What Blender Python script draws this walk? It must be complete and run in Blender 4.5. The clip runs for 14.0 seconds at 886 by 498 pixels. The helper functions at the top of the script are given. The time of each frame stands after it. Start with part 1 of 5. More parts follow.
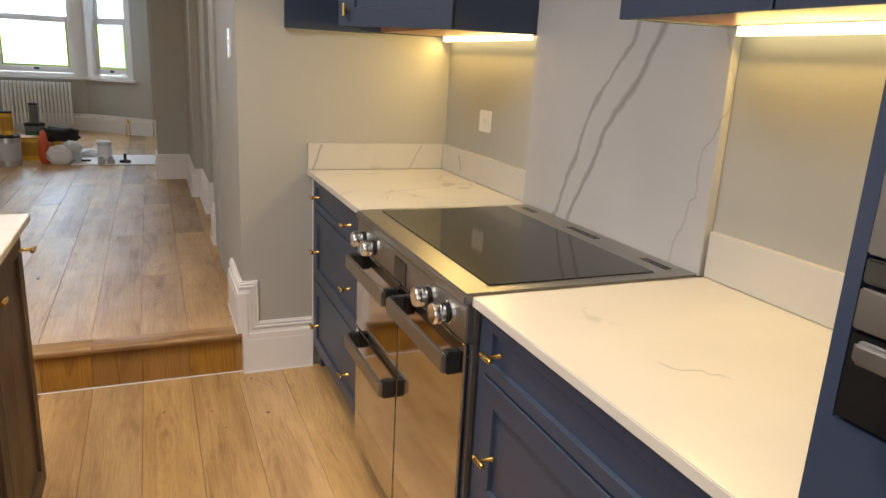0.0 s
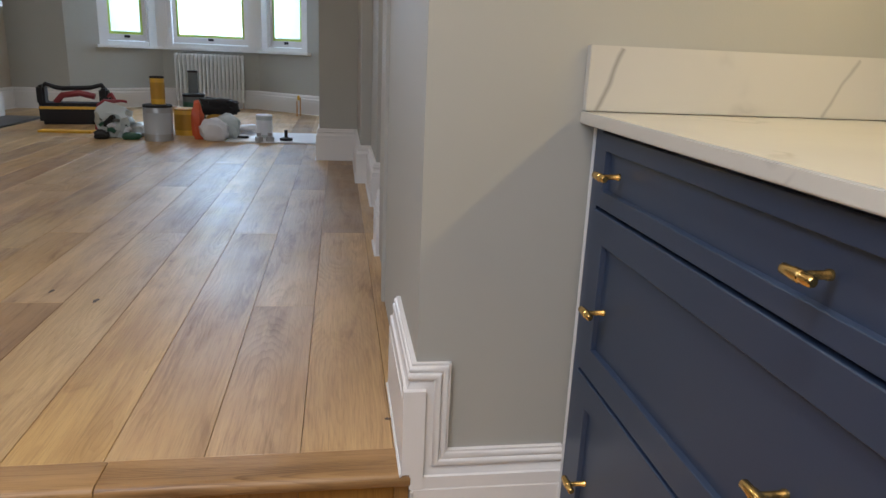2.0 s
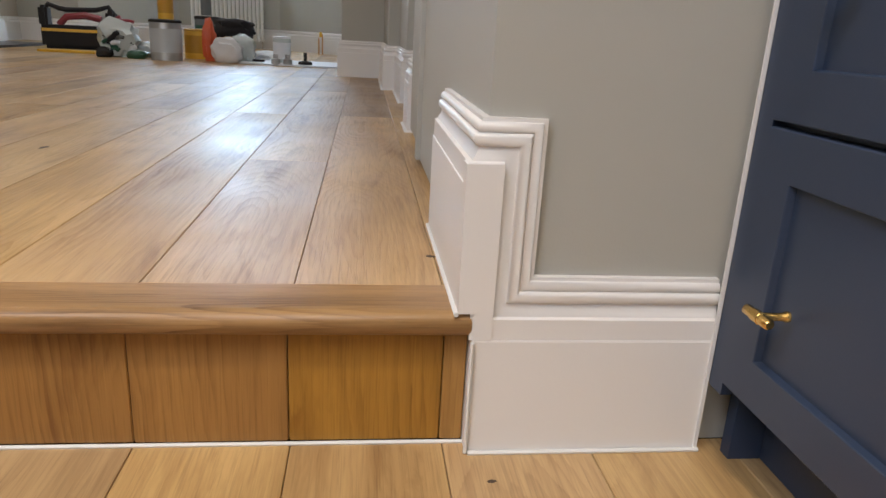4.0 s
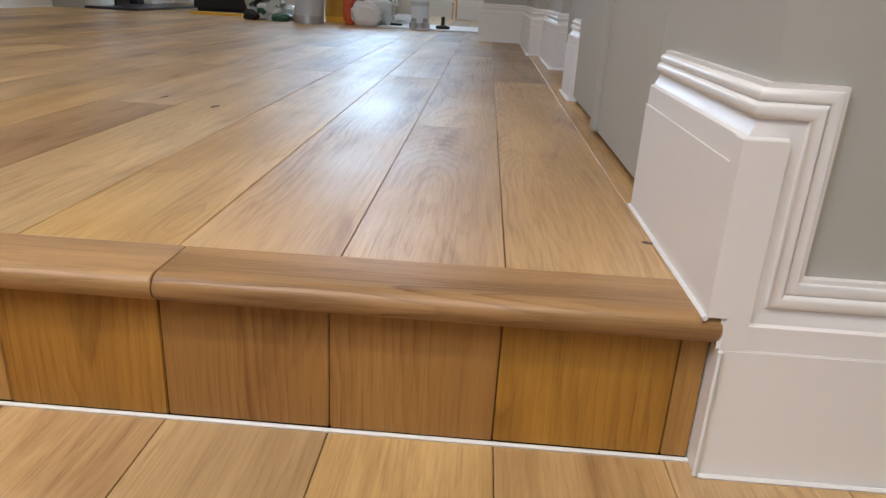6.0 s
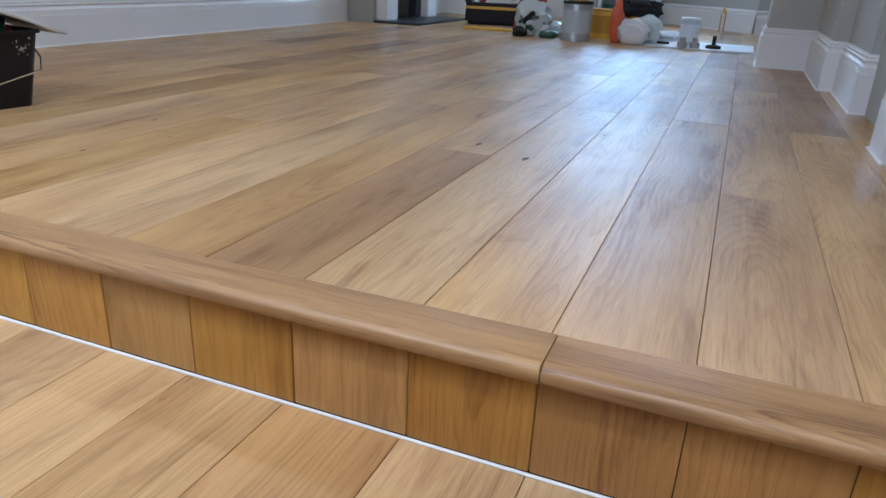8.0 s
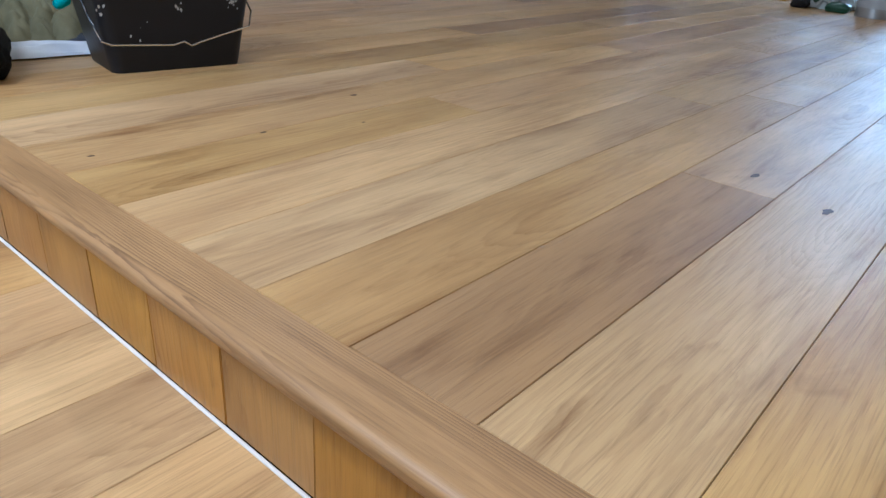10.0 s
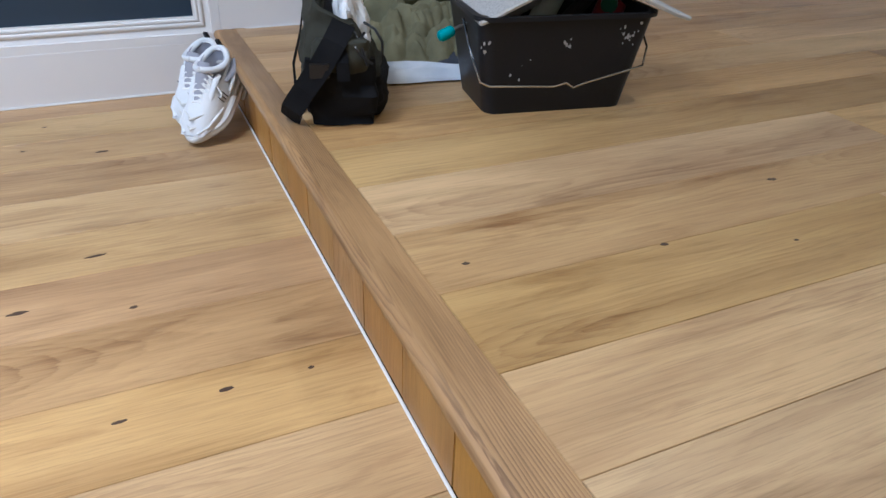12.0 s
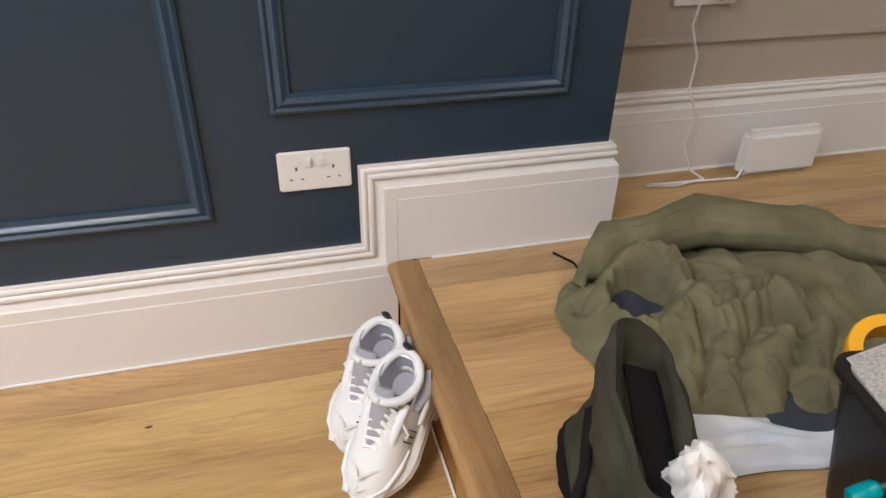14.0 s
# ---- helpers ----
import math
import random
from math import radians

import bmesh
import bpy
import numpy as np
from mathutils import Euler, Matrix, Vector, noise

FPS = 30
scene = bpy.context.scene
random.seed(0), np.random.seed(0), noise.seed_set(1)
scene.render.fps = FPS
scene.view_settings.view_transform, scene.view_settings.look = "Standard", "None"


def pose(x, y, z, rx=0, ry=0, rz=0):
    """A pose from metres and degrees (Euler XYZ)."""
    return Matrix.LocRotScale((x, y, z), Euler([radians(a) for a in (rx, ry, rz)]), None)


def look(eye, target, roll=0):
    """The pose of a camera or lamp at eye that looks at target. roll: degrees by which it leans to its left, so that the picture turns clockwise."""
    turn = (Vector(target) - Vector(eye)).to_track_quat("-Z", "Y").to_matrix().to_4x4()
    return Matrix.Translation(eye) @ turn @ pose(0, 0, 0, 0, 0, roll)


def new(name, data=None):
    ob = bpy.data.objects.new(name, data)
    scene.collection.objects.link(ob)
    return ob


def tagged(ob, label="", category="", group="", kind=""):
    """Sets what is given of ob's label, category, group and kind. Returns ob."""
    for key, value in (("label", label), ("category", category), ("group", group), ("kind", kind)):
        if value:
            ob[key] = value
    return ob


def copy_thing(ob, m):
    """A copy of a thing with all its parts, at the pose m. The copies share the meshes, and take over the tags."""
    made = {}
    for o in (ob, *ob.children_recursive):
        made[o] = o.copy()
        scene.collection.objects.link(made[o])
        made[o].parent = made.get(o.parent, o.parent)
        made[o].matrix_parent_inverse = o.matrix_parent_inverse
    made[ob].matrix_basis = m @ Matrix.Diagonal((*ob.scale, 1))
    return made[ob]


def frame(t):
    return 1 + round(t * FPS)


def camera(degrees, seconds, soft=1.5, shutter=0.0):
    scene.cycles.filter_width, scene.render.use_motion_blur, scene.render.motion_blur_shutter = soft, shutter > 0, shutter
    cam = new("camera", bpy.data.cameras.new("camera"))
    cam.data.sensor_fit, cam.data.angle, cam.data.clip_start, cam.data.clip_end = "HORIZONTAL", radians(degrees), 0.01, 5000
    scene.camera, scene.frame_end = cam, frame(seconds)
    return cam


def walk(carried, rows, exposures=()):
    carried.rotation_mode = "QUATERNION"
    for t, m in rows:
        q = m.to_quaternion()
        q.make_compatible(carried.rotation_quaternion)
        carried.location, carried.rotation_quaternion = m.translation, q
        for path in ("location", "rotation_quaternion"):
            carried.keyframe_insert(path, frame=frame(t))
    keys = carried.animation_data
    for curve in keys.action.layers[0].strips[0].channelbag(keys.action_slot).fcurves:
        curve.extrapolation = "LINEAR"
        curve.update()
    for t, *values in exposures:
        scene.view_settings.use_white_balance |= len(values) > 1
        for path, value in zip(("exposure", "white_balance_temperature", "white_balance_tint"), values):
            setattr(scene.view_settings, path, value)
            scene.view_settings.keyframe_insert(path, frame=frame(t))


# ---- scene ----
cam = camera(65.1, 14.0)
PATH = [
    (0, (-0.319, -2.976, 1.384), (0.437, -1.198, 0.866), 3.0),
    (0.5, (-0.293, -2.453, 1.366), (0.261, -0.603, 0.843), 3.0),
    (1, (-0.224, -1.965, 1.312), (0.21, -0.086, 0.781), 2.8),
    (1.5, (-0.176, -1.546, 1.206), (0.174, 0.349, 0.67), 2.8),
    (2, (-0.142, -1.221, 1.0), (0.155, 0.681, 0.456), 2.5),
    (2.5, (-0.129, -1.069, 0.8), (0.138, 0.836, 0.253), 2.8),
    (5, (-0.16, -0.694, 0.485), (0.01, 1.19, -0.165), 3.4),
    (5.5, (-0.213, -0.686, 0.491), (-0.136, 1.195, -0.185), 3.6),
    (6, (-0.263, -0.676, 0.487), (-0.34, 1.197, -0.211), 3.3),
    (6.5, (-0.314, -0.662, 0.483), (-0.578, 1.188, -0.23), 2.9),
    (7, (-0.365, -0.675, 0.522), (-0.813, 1.137, -0.197), 2.4),
    (7.5, (-0.399, -0.747, 0.597), (-0.982, 1.023, -0.129), 2.4),
    (7.7, (-0.412, -0.797, 0.625), (-1.035, 0.958, -0.105), 2.5),
    (9.8, (-0.673, -0.423, 0.689), (-1.738, 1.023, -0.184), 4.3),
    (10, (-0.693, -0.39, 0.657), (-1.825, 0.998, -0.232), 4.3),
    (10.5, (-0.735, -0.345, 0.631), (-2.011, 0.869, -0.317), 4.1),
    (11, (-0.813, -0.31, 0.653), (-2.206, 0.708, -0.359), 3.0),
    (11.5, (-0.961, -0.316, 0.699), (-2.42, 0.574, -0.339), 3.3),
    (12, (-1.166, -0.296, 0.782), (-2.708, 0.432, -0.265), 2.2),
    (12.5, (-1.412, -0.271, 0.804), (-2.996, 0.34, -0.253), 2.0),
    (13, (-1.688, -0.254, 0.832), (-3.283, 0.262, -0.26), 1.5),
    (13.5, (-1.965, -0.255, 0.851), (-3.579, 0.196, -0.24), 1.2),
    (13.8, (-2.167, -0.267, 1.004), (-3.749, 0.176, -0.137), 1.5),
    (14, (-2.26, -0.256, 1.058), (-3.876, 0.201, -0.028), 1.5),
]
walk(cam, [(t, look(eye, target, roll)) for t, eye, target, roll in PATH],
     [(0.0, -0.32, 6500, 13), (1.0, -0.45, 5750, 11), (2.0, -0.33, 5600, 10), (2.5, 0.02, 5500, 9), (5.0, 0.05, 6150, 11), (7.0, 0.0, 5050, 8), (7.7, 0.0, 4750, 8), (10.0, 0.05, 4750, 7), (11.0, 0.05, 4300, 6), (12.5, -0.17, 5100, 9), (13.5, -0.1, 5600, 10), (14.0, 0.02, 6050, 11)])

# ---- world and large lights ----
SUN_EL, SUN_ROT = radians(38), radians(200)
world = bpy.data.worlds.new("world")
scene.world = world
world.use_nodes = True
wn = world.node_tree.nodes
sky = wn.new("ShaderNodeTexSky")
sky.sky_type, sky.sun_disc, sky.sun_elevation, sky.sun_rotation = "NISHITA", False, SUN_EL, SUN_ROT
wn["Background"].inputs["Strength"].default_value = 0.12
world.node_tree.links.new(sky.outputs[0], wn["Background"].inputs["Color"])


def area(name, loc, target, w, h, power, color, spread=180):
    d = bpy.data.lights.new(name, "AREA")
    d.shape, d.size, d.size_y, d.energy, d.color = "RECTANGLE", w, h, power, color
    d.spread = radians(spread)
    ob = new(name, d)
    ob.matrix_world = look(loc, target)
    return ob


area("bay_daylight", (-1.75, 8.75, 1.75), (-1.75, 5.0, 0.9), 2.2, 1.6, 135, (0.80, 0.90, 1.0))
area("garden_daylight", (-1.9, -3.72, 1.25), (-1.9, 0.0, 0.6), 2.6, 2.1, 22, (1.0, 0.96, 0.90))
area("rooflight_daylight", (-1.75, -1.75, 2.76), (-1.75, -1.74, 0.0), 1.7, 1.3, 78, (0.97, 0.97, 1.0))
for lx, ly, power in ((-0.35, -1.1, 11), (-0.35, -2.4, 14), (-2.2, -1.0, 12), (-2.2, -2.6, 12)):
    area("ceiling_downlight_glow", (lx, ly, 2.66), (lx, ly, 0), 0.12, 0.12, power, (1.0, 0.79, 0.54), 100)
# fill lamps added to brighten the upper room; no fittings are seen there
for lx, ly, power in ((-2.6, 1.6, 13), (-1.0, 1.6, 6), (-2.6, 5.4, 8), (-1.0, 5.4, 5)):
    area("ceiling_downlight_glow", (lx, ly, 2.82), (lx, ly, 0), 0.12, 0.12, power, (1.0, 0.87, 0.72))
for ly in (-0.41, -2.11):
    area("undercabinet_strip_glow", (0.890, ly, 1.470), (0.30, ly, 0.95), 0.76, 0.012, 4.2, (1.0, 0.69, 0.22))


# ---- materials ----
def material(name, base=(0.8, 0.8, 0.8), rough=0.5, metal=0.0, build=None, **more):
    m = bpy.data.materials.new(name)
    m.use_nodes = True
    nt = m.node_tree
    b = nt.nodes["Principled BSDF"]
    b.inputs["Base Color"].default_value = (*base, 1)
    b.inputs["Roughness"].default_value = rough
    b.inputs["Metallic"].default_value = metal
    for k, v in more.items():
        b.inputs[k].default_value = v
    if build:
        build(nt, b)
    return m


def node(nt, kind, values=None, **props):
    n = nt.nodes.new(kind)
    for k, v in props.items():
        setattr(n, k, v)
    for k, v in (values or {}).items():
        if isinstance(v, bpy.types.NodeSocket):
            nt.links.new(v, n.inputs[k])
        else:
            n.inputs[k].default_value = v
    return n


def math_node(nt, op, a, b=0.0, c=0.0):
    return node(nt, "ShaderNodeMath", {0: a, 1: b, 2: c}, operation=op).outputs[0]


def ramp(nt, fac, stops):
    r = node(nt, "ShaderNodeValToRGB", {"Fac": fac})
    e = r.color_ramp.elements
    while len(e) < len(stops):
        e.new(0.5)
    for el, (p, c) in zip(e, stops):
        el.position, el.color = p, (*c, 1)
    return r.outputs["Color"]


def mix(nt, fac, a, b, blend="MIX"):
    n = nt.nodes.new("ShaderNodeMix")
    n.data_type, n.blend_type = "RGBA", blend
    for i, v in ((0, fac), (6, a), (7, b)):
        if isinstance(v, bpy.types.NodeSocket):
            nt.links.new(v, n.inputs[i])
        else:
            n.inputs[i].default_value = v if i == 0 else (*v, 1)
    return n.outputs[2]


def bump(nt, b, height, strength=0.2, distance=0.002):
    n = node(nt, "ShaderNodeBump", {"Height": height, "Strength": strength, "Distance": distance})
    nt.links.new(n.outputs[0], b.inputs["Normal"])


def oak(light, dark, tone=1.0, axis=1, gloss=0.36, rings=85.0, lines=0.21, spread=0.10, wander=1.0):
    """Oiled oak sawn through curved growth rings. The grain runs along the object's own axis."""
    def build(nt, b):
        co = node(nt, "ShaderNodeTexCoord").outputs["Object"]
        rnd = node(nt, "ShaderNodeObjectInfo").outputs["Random"]
        def again(k):
            return math_node(nt, "FRACT", math_node(nt, "MULTIPLY", rnd, k))
        off = node(nt, "ShaderNodeCombineXYZ", {0: math_node(nt, "MULTIPLY", rnd, 37.0), 1: math_node(nt, "MULTIPLY", rnd, 91.0), 2: math_node(nt, "MULTIPLY", rnd, 13.0)}).outputs[0]
        p = node(nt, "ShaderNodeVectorMath", {0: co, 1: off}, operation="ADD").outputs[0]
        def stretch(across, along):
            s = [across] * 3
            s[axis] = along
            return node(nt, "ShaderNodeVectorMath", {0: p, 1: tuple(s)}, operation="MULTIPLY").outputs[0]
        def field(across, along, detail=2.0, roughness=0.5, distortion=0.0):
            return node(nt, "ShaderNodeTexNoise", {"Vector": stretch(across, along), "Scale": 1.0, "Detail": detail, "Roughness": roughness, "Distortion": distortion}).outputs["Fac"]
        def span(v, a, b, c=0.0, d=1.0):
            return node(nt, "ShaderNodeMapRange", {"Value": v, "From Min": a, "From Max": b, "To Min": c, "To Max": d}).outputs[0]
        # distance from a wandering heart line gives long arches in the middle of a board and straight lines at its edges
        side = node(nt, "ShaderNodeSeparateXYZ", {0: co}).outputs[1 if axis == 0 else 0]
        shift = math_node(nt, "MULTIPLY_ADD", again(7.7), 2 * spread, -spread)
        side = math_node(nt, "ADD", side, shift)
        side = math_node(nt, "ADD", side, math_node(nt, "MULTIPLY_ADD", field(7.0, 2.2, 3.0, 0.5), 0.060 * wander, -0.030 * wander))
        depth = math_node(nt, "MULTIPLY_ADD", field(0.6, 0.9, 1.0), 0.42 * wander, -0.16 * wander)
        dist = math_node(nt, "SQRT", math_node(nt, "ADD", math_node(nt, "MULTIPLY", side, side), math_node(nt, "MULTIPLY", depth, depth)))
        wob = math_node(nt, "MULTIPLY", field(40.0, 4.0, 4.0, 0.62), 1.5)
        ringfield = math_node(nt, "ADD", math_node(nt, "MULTIPLY", dist, rings), wob)
        saw = math_node(nt, "FRACT", ringfield)
        line = math_node(nt, "MULTIPLY", math_node(nt, "POWER", saw, 2.6), span(saw, 0.93, 1.0, 1.0, 0.0))
        strength = span(field(9.0, 1.5, 3.0, 0.6), 0.40, 0.64, 0.0, 1.15)
        line = math_node(nt, "MULTIPLY", line, strength)
        pores = span(field(430.0, 10.0, 2.0, 0.6), 0.5, 0.70)
        fleck = span(field(95.0, 3.2, 5.0, 0.72, 0.4), 0.38, 0.66)
        stain = span(field(15.0, 1.9, 5.0, 0.66, 0.9), 0.52, 0.76)
        patch = span(field(11.0, 1.3, 5.0, 0.60, 0.5), 0.34, 0.68)
        broad = span(field(3.2, 0.9, 2.0, 0.5), 0.36, 0.64)
        amount = math_node(nt, "MULTIPLY_ADD", line, lines, math_node(nt, "MULTIPLY", patch, 0.30))
        amount = math_node(nt, "ADD", amount, math_node(nt, "MULTIPLY", broad, 0.34))
        amount = math_node(nt, "ADD", amount, math_node(nt, "MULTIPLY", fleck, 0.15))
        amount = math_node(nt, "ADD", amount, math_node(nt, "MULTIPLY", stain, 0.44))
        # a few small brown pin knots
        warp = node(nt, "ShaderNodeVectorMath", {0: stretch(5.2, 2.3), 1: node(nt, "ShaderNodeVectorMath", {0: node(nt, "ShaderNodeTexNoise", {"Vector": stretch(60.0, 40.0), "Scale": 1.0, "Detail": 2.0}).outputs["Color"], 1: (0.05, 0.05, 0.05)}, operation="MULTIPLY").outputs[0]}, operation="ADD").outputs[0]
        vor = node(nt, "ShaderNodeTexVoronoi", {"Vector": warp, "Scale": 1.0, "Randomness": 1.0})
        pick = node(nt, "ShaderNodeSeparateColor", {0: vor.outputs["Color"]}).outputs[0]
        sel = math_node(nt, "GREATER_THAN", pick, 0.80)
        halo = math_node(nt, "MULTIPLY", span(vor.outputs["Distance"], 0.0, 0.22, 1.0, 0.0), sel)
        core = math_node(nt, "MULTIPLY", span(vor.outputs["Distance"], 0.012, 0.036, 1.0, 0.0), sel)
        amount = math_node(nt, "ADD", amount, math_node(nt, "MULTIPLY", halo, 0.22))
        col = ramp(nt, amount, [(0.10, tuple(c * tone for c in light)), (0.98, tuple(c * tone for c in dark))])
        col = mix(nt, math_node(nt, "MULTIPLY", pores, 0.26), col, tuple(c * 0.5 * tone for c in dark))
        col = mix(nt, math_node(nt, "MULTIPLY", core, 0.75), col, (0.075, 0.040, 0.020))
        hsv = node(nt, "ShaderNodeHueSaturation", {"Hue": span(again(5.1), 0.0, 1.0, 0.496, 0.501), "Saturation": span(rnd, 0.0, 1.0, 0.92, 1.08),
                                                   "Value": span(again(17.3), 0.0, 1.0, 0.93, 1.06), "Color": col})
        nt.links.new(hsv.outputs[0], b.inputs["Base Color"])
        smear = node(nt, "ShaderNodeTexNoise", {"Vector": p, "Scale": 3.0, "Detail": 3.0}).outputs["Fac"]
        r = span(smear, 0.3, 0.7, gloss - 0.06, gloss + 0.10)
        nt.links.new(math_node(nt, "ADD", r, math_node(nt, "MULTIPLY", line, 0.08)), b.inputs["Roughness"])
        bump(nt, b, math_node(nt, "ADD", math_node(nt, "MULTIPLY", pores, -0.5), math_node(nt, "MULTIPLY", line, -0.5)), 0.4, 0.0007)
    return build


OAK_L, OAK_D = (0.610, 0.415, 0.182), (0.220, 0.112, 0.036)
mat_oak = [material("oak_plain", build=oak(OAK_L, OAK_D)),
           material("oak_pale", build=oak(OAK_L, OAK_D, 1.08)),
           material("oak_brown", build=oak((0.44, 0.285, 0.135), (0.170, 0.090, 0.036), 0.95, lines=0.24)),
           material("oak_warm", build=oak((0.585, 0.378, 0.160), (0.210, 0.105, 0.034), 1.0, lines=0.26))]
mat_riser = material("oak_riser", build=oak((0.45, 0.243, 0.056), (0.200, 0.090, 0.017), 0.98, 2, 0.4, 80.0, 0.36))
mat_nosing = material("oak_nosing", build=oak((0.52, 0.318, 0.130), (0.195, 0.105, 0.038), 0.92, 0, 0.42, 230.0, 0.62, 0.03, 0.24))


def paint(scale=260.0, depth=0.00035, mottled=0.03):
    def build(nt, b):
        co = node(nt, "ShaderNodeTexCoord").outputs["Object"]
        n = node(nt, "ShaderNodeTexNoise", {"Vector": co, "Scale": scale, "Detail": 2.0}).outputs["Fac"]
        w = node(nt, "ShaderNodeTexNoise", {"Vector": co, "Scale": 1.7, "Detail": 3.0}).outputs["Fac"]
        base = tuple(b.inputs["Base Color"].default_value)[:3]
        c = ramp(nt, w, [(0.3, tuple(v * (1 - mottled) for v in base)), (0.7, tuple(min(1, v * (1 + mottled)) for v in base))])
        nt.links.new(c, b.inputs["Base Color"])
        r = b.inputs["Roughness"].default_value
        nt.links.new(node(nt, "ShaderNodeMapRange", {"Value": w, "From Min": 0.3, "From Max": 0.7, "To Min": r * 0.9, "To Max": min(1, r * 1.1)}).outputs[0], b.inputs["Roughness"])
        bump(nt, b, n, 0.4, depth)
    return build


mat_knot = material("oak_knot", (0.060, 0.034, 0.020), 0.5, build=paint(300, 0.0006, 0.5))
mat_wall = material("wall_paint", (0.41, 0.40, 0.355), 0.75, build=paint())
mat_alcove = material("alcove_paint", (0.44, 0.38, 0.31), 0.75, build=paint())
mat_navy_wall = material("navy_wall_paint", (0.024, 0.043, 0.069), 0.40, build=paint())
# glossier navy, its base lightened and blued to carry the mouldings' highlight
mat_navy_highlight = material("navy_gloss_with_highlight", (0.032, 0.060, 0.098), 0.28, build=paint())
mat_navy = material("navy_cabinet_lacquer", (0.031, 0.046, 0.084), 0.38, build=paint(400, 0.00015))
mat_trim = material("white_satin_paint", (0.76, 0.735, 0.71), 0.33, build=paint(180, 0.0002, 0.015))
mat_ceiling = material("ceiling_paint", (0.82, 0.81, 0.78), 0.9, build=paint())
mat_caulk = material("white_caulk", (0.72, 0.71, 0.69), 0.5)
mat_brown = material("brown_stained_oak", build=oak((0.085, 0.052, 0.038), (0.048, 0.028, 0.02), 1.0, 2, 0.45))
mat_birch = material("cabinet_inside_wood", build=oak((0.34, 0.15, 0.06), (0.22, 0.09, 0.035), 1.0, 1, 0.45))
mat_brass = material("brushed_brass", (0.78, 0.52, 0.17), 0.24, 1.0)
mat_chrome = material("polished_chrome", (0.78, 0.78, 0.78), 0.08, 1.0)
mat_black = material("black_plastic", (0.012, 0.012, 0.013), 0.35)
mat_soot = material("black_cast_iron", (0.012, 0.013, 0.016), 0.5)
mat_white_plastic = material("white_plastic", (0.80, 0.79, 0.77), 0.3)
mat_dark = material("dark_gap_shade", (0.01, 0.01, 0.01), 0.8)
mat_grey_mark = material("dark_grey_print_and_hole_shade", (0.06, 0.06, 0.065), 0.6)


def steel_build(nt, b):
    co = node(nt, "ShaderNodeTexCoord").outputs["Object"]
    s = node(nt, "ShaderNodeVectorMath", {0: co, 1: (700.0, 4.0, 700.0)}, operation="MULTIPLY").outputs[0]
    n = node(nt, "ShaderNodeTexNoise", {"Vector": s, "Scale": 1.0, "Detail": 2.0}).outputs["Fac"]
    nt.links.new(node(nt, "ShaderNodeMapRange", {"Value": n, "To Min": 0.30, "To Max": 0.42}).outputs[0], b.inputs["Roughness"])
    bump(nt, b, n, 0.15, 0.0002)


mat_steel = material("brushed_steel", (0.38, 0.37, 0.355), 0.25, 1.0, build=steel_build)
mat_oven_glass = material("mirrored_oven_glass", (0.56, 0.52, 0.48), 0.07, 1.0)
mat_hob = material("black_hob_glass", (0.012, 0.012, 0.012), 0.07, 0.0)


# short grey veins: the two axes they lie in, their middle, turn, half length, half width, strength
VEINS = [(0, 1, 0.62, -0.50, 20, 0.16, 0.005, 0.5), (0, 1, 0.50, -0.10, -60, 0.07, 0.006, 0.5), (0, 1, 0.44, -0.66, 70, 0.04, 0.004, 0.35),
         (0, 1, -0.95, -1.6, 60, 0.35, 0.006, 0.5), (0, 1, -1.2, -1.1, 25, 0.25, 0.005, 0.4),
         (0, 2, 0.325, 0.965, 70, 0.06, 0.007, 0.75), (0, 2, 0.78, 0.965, 60, 0.06, 0.005, 0.5), (1, 2, -0.22, 0.968, 60, 0.035, 0.009, 0.7)]


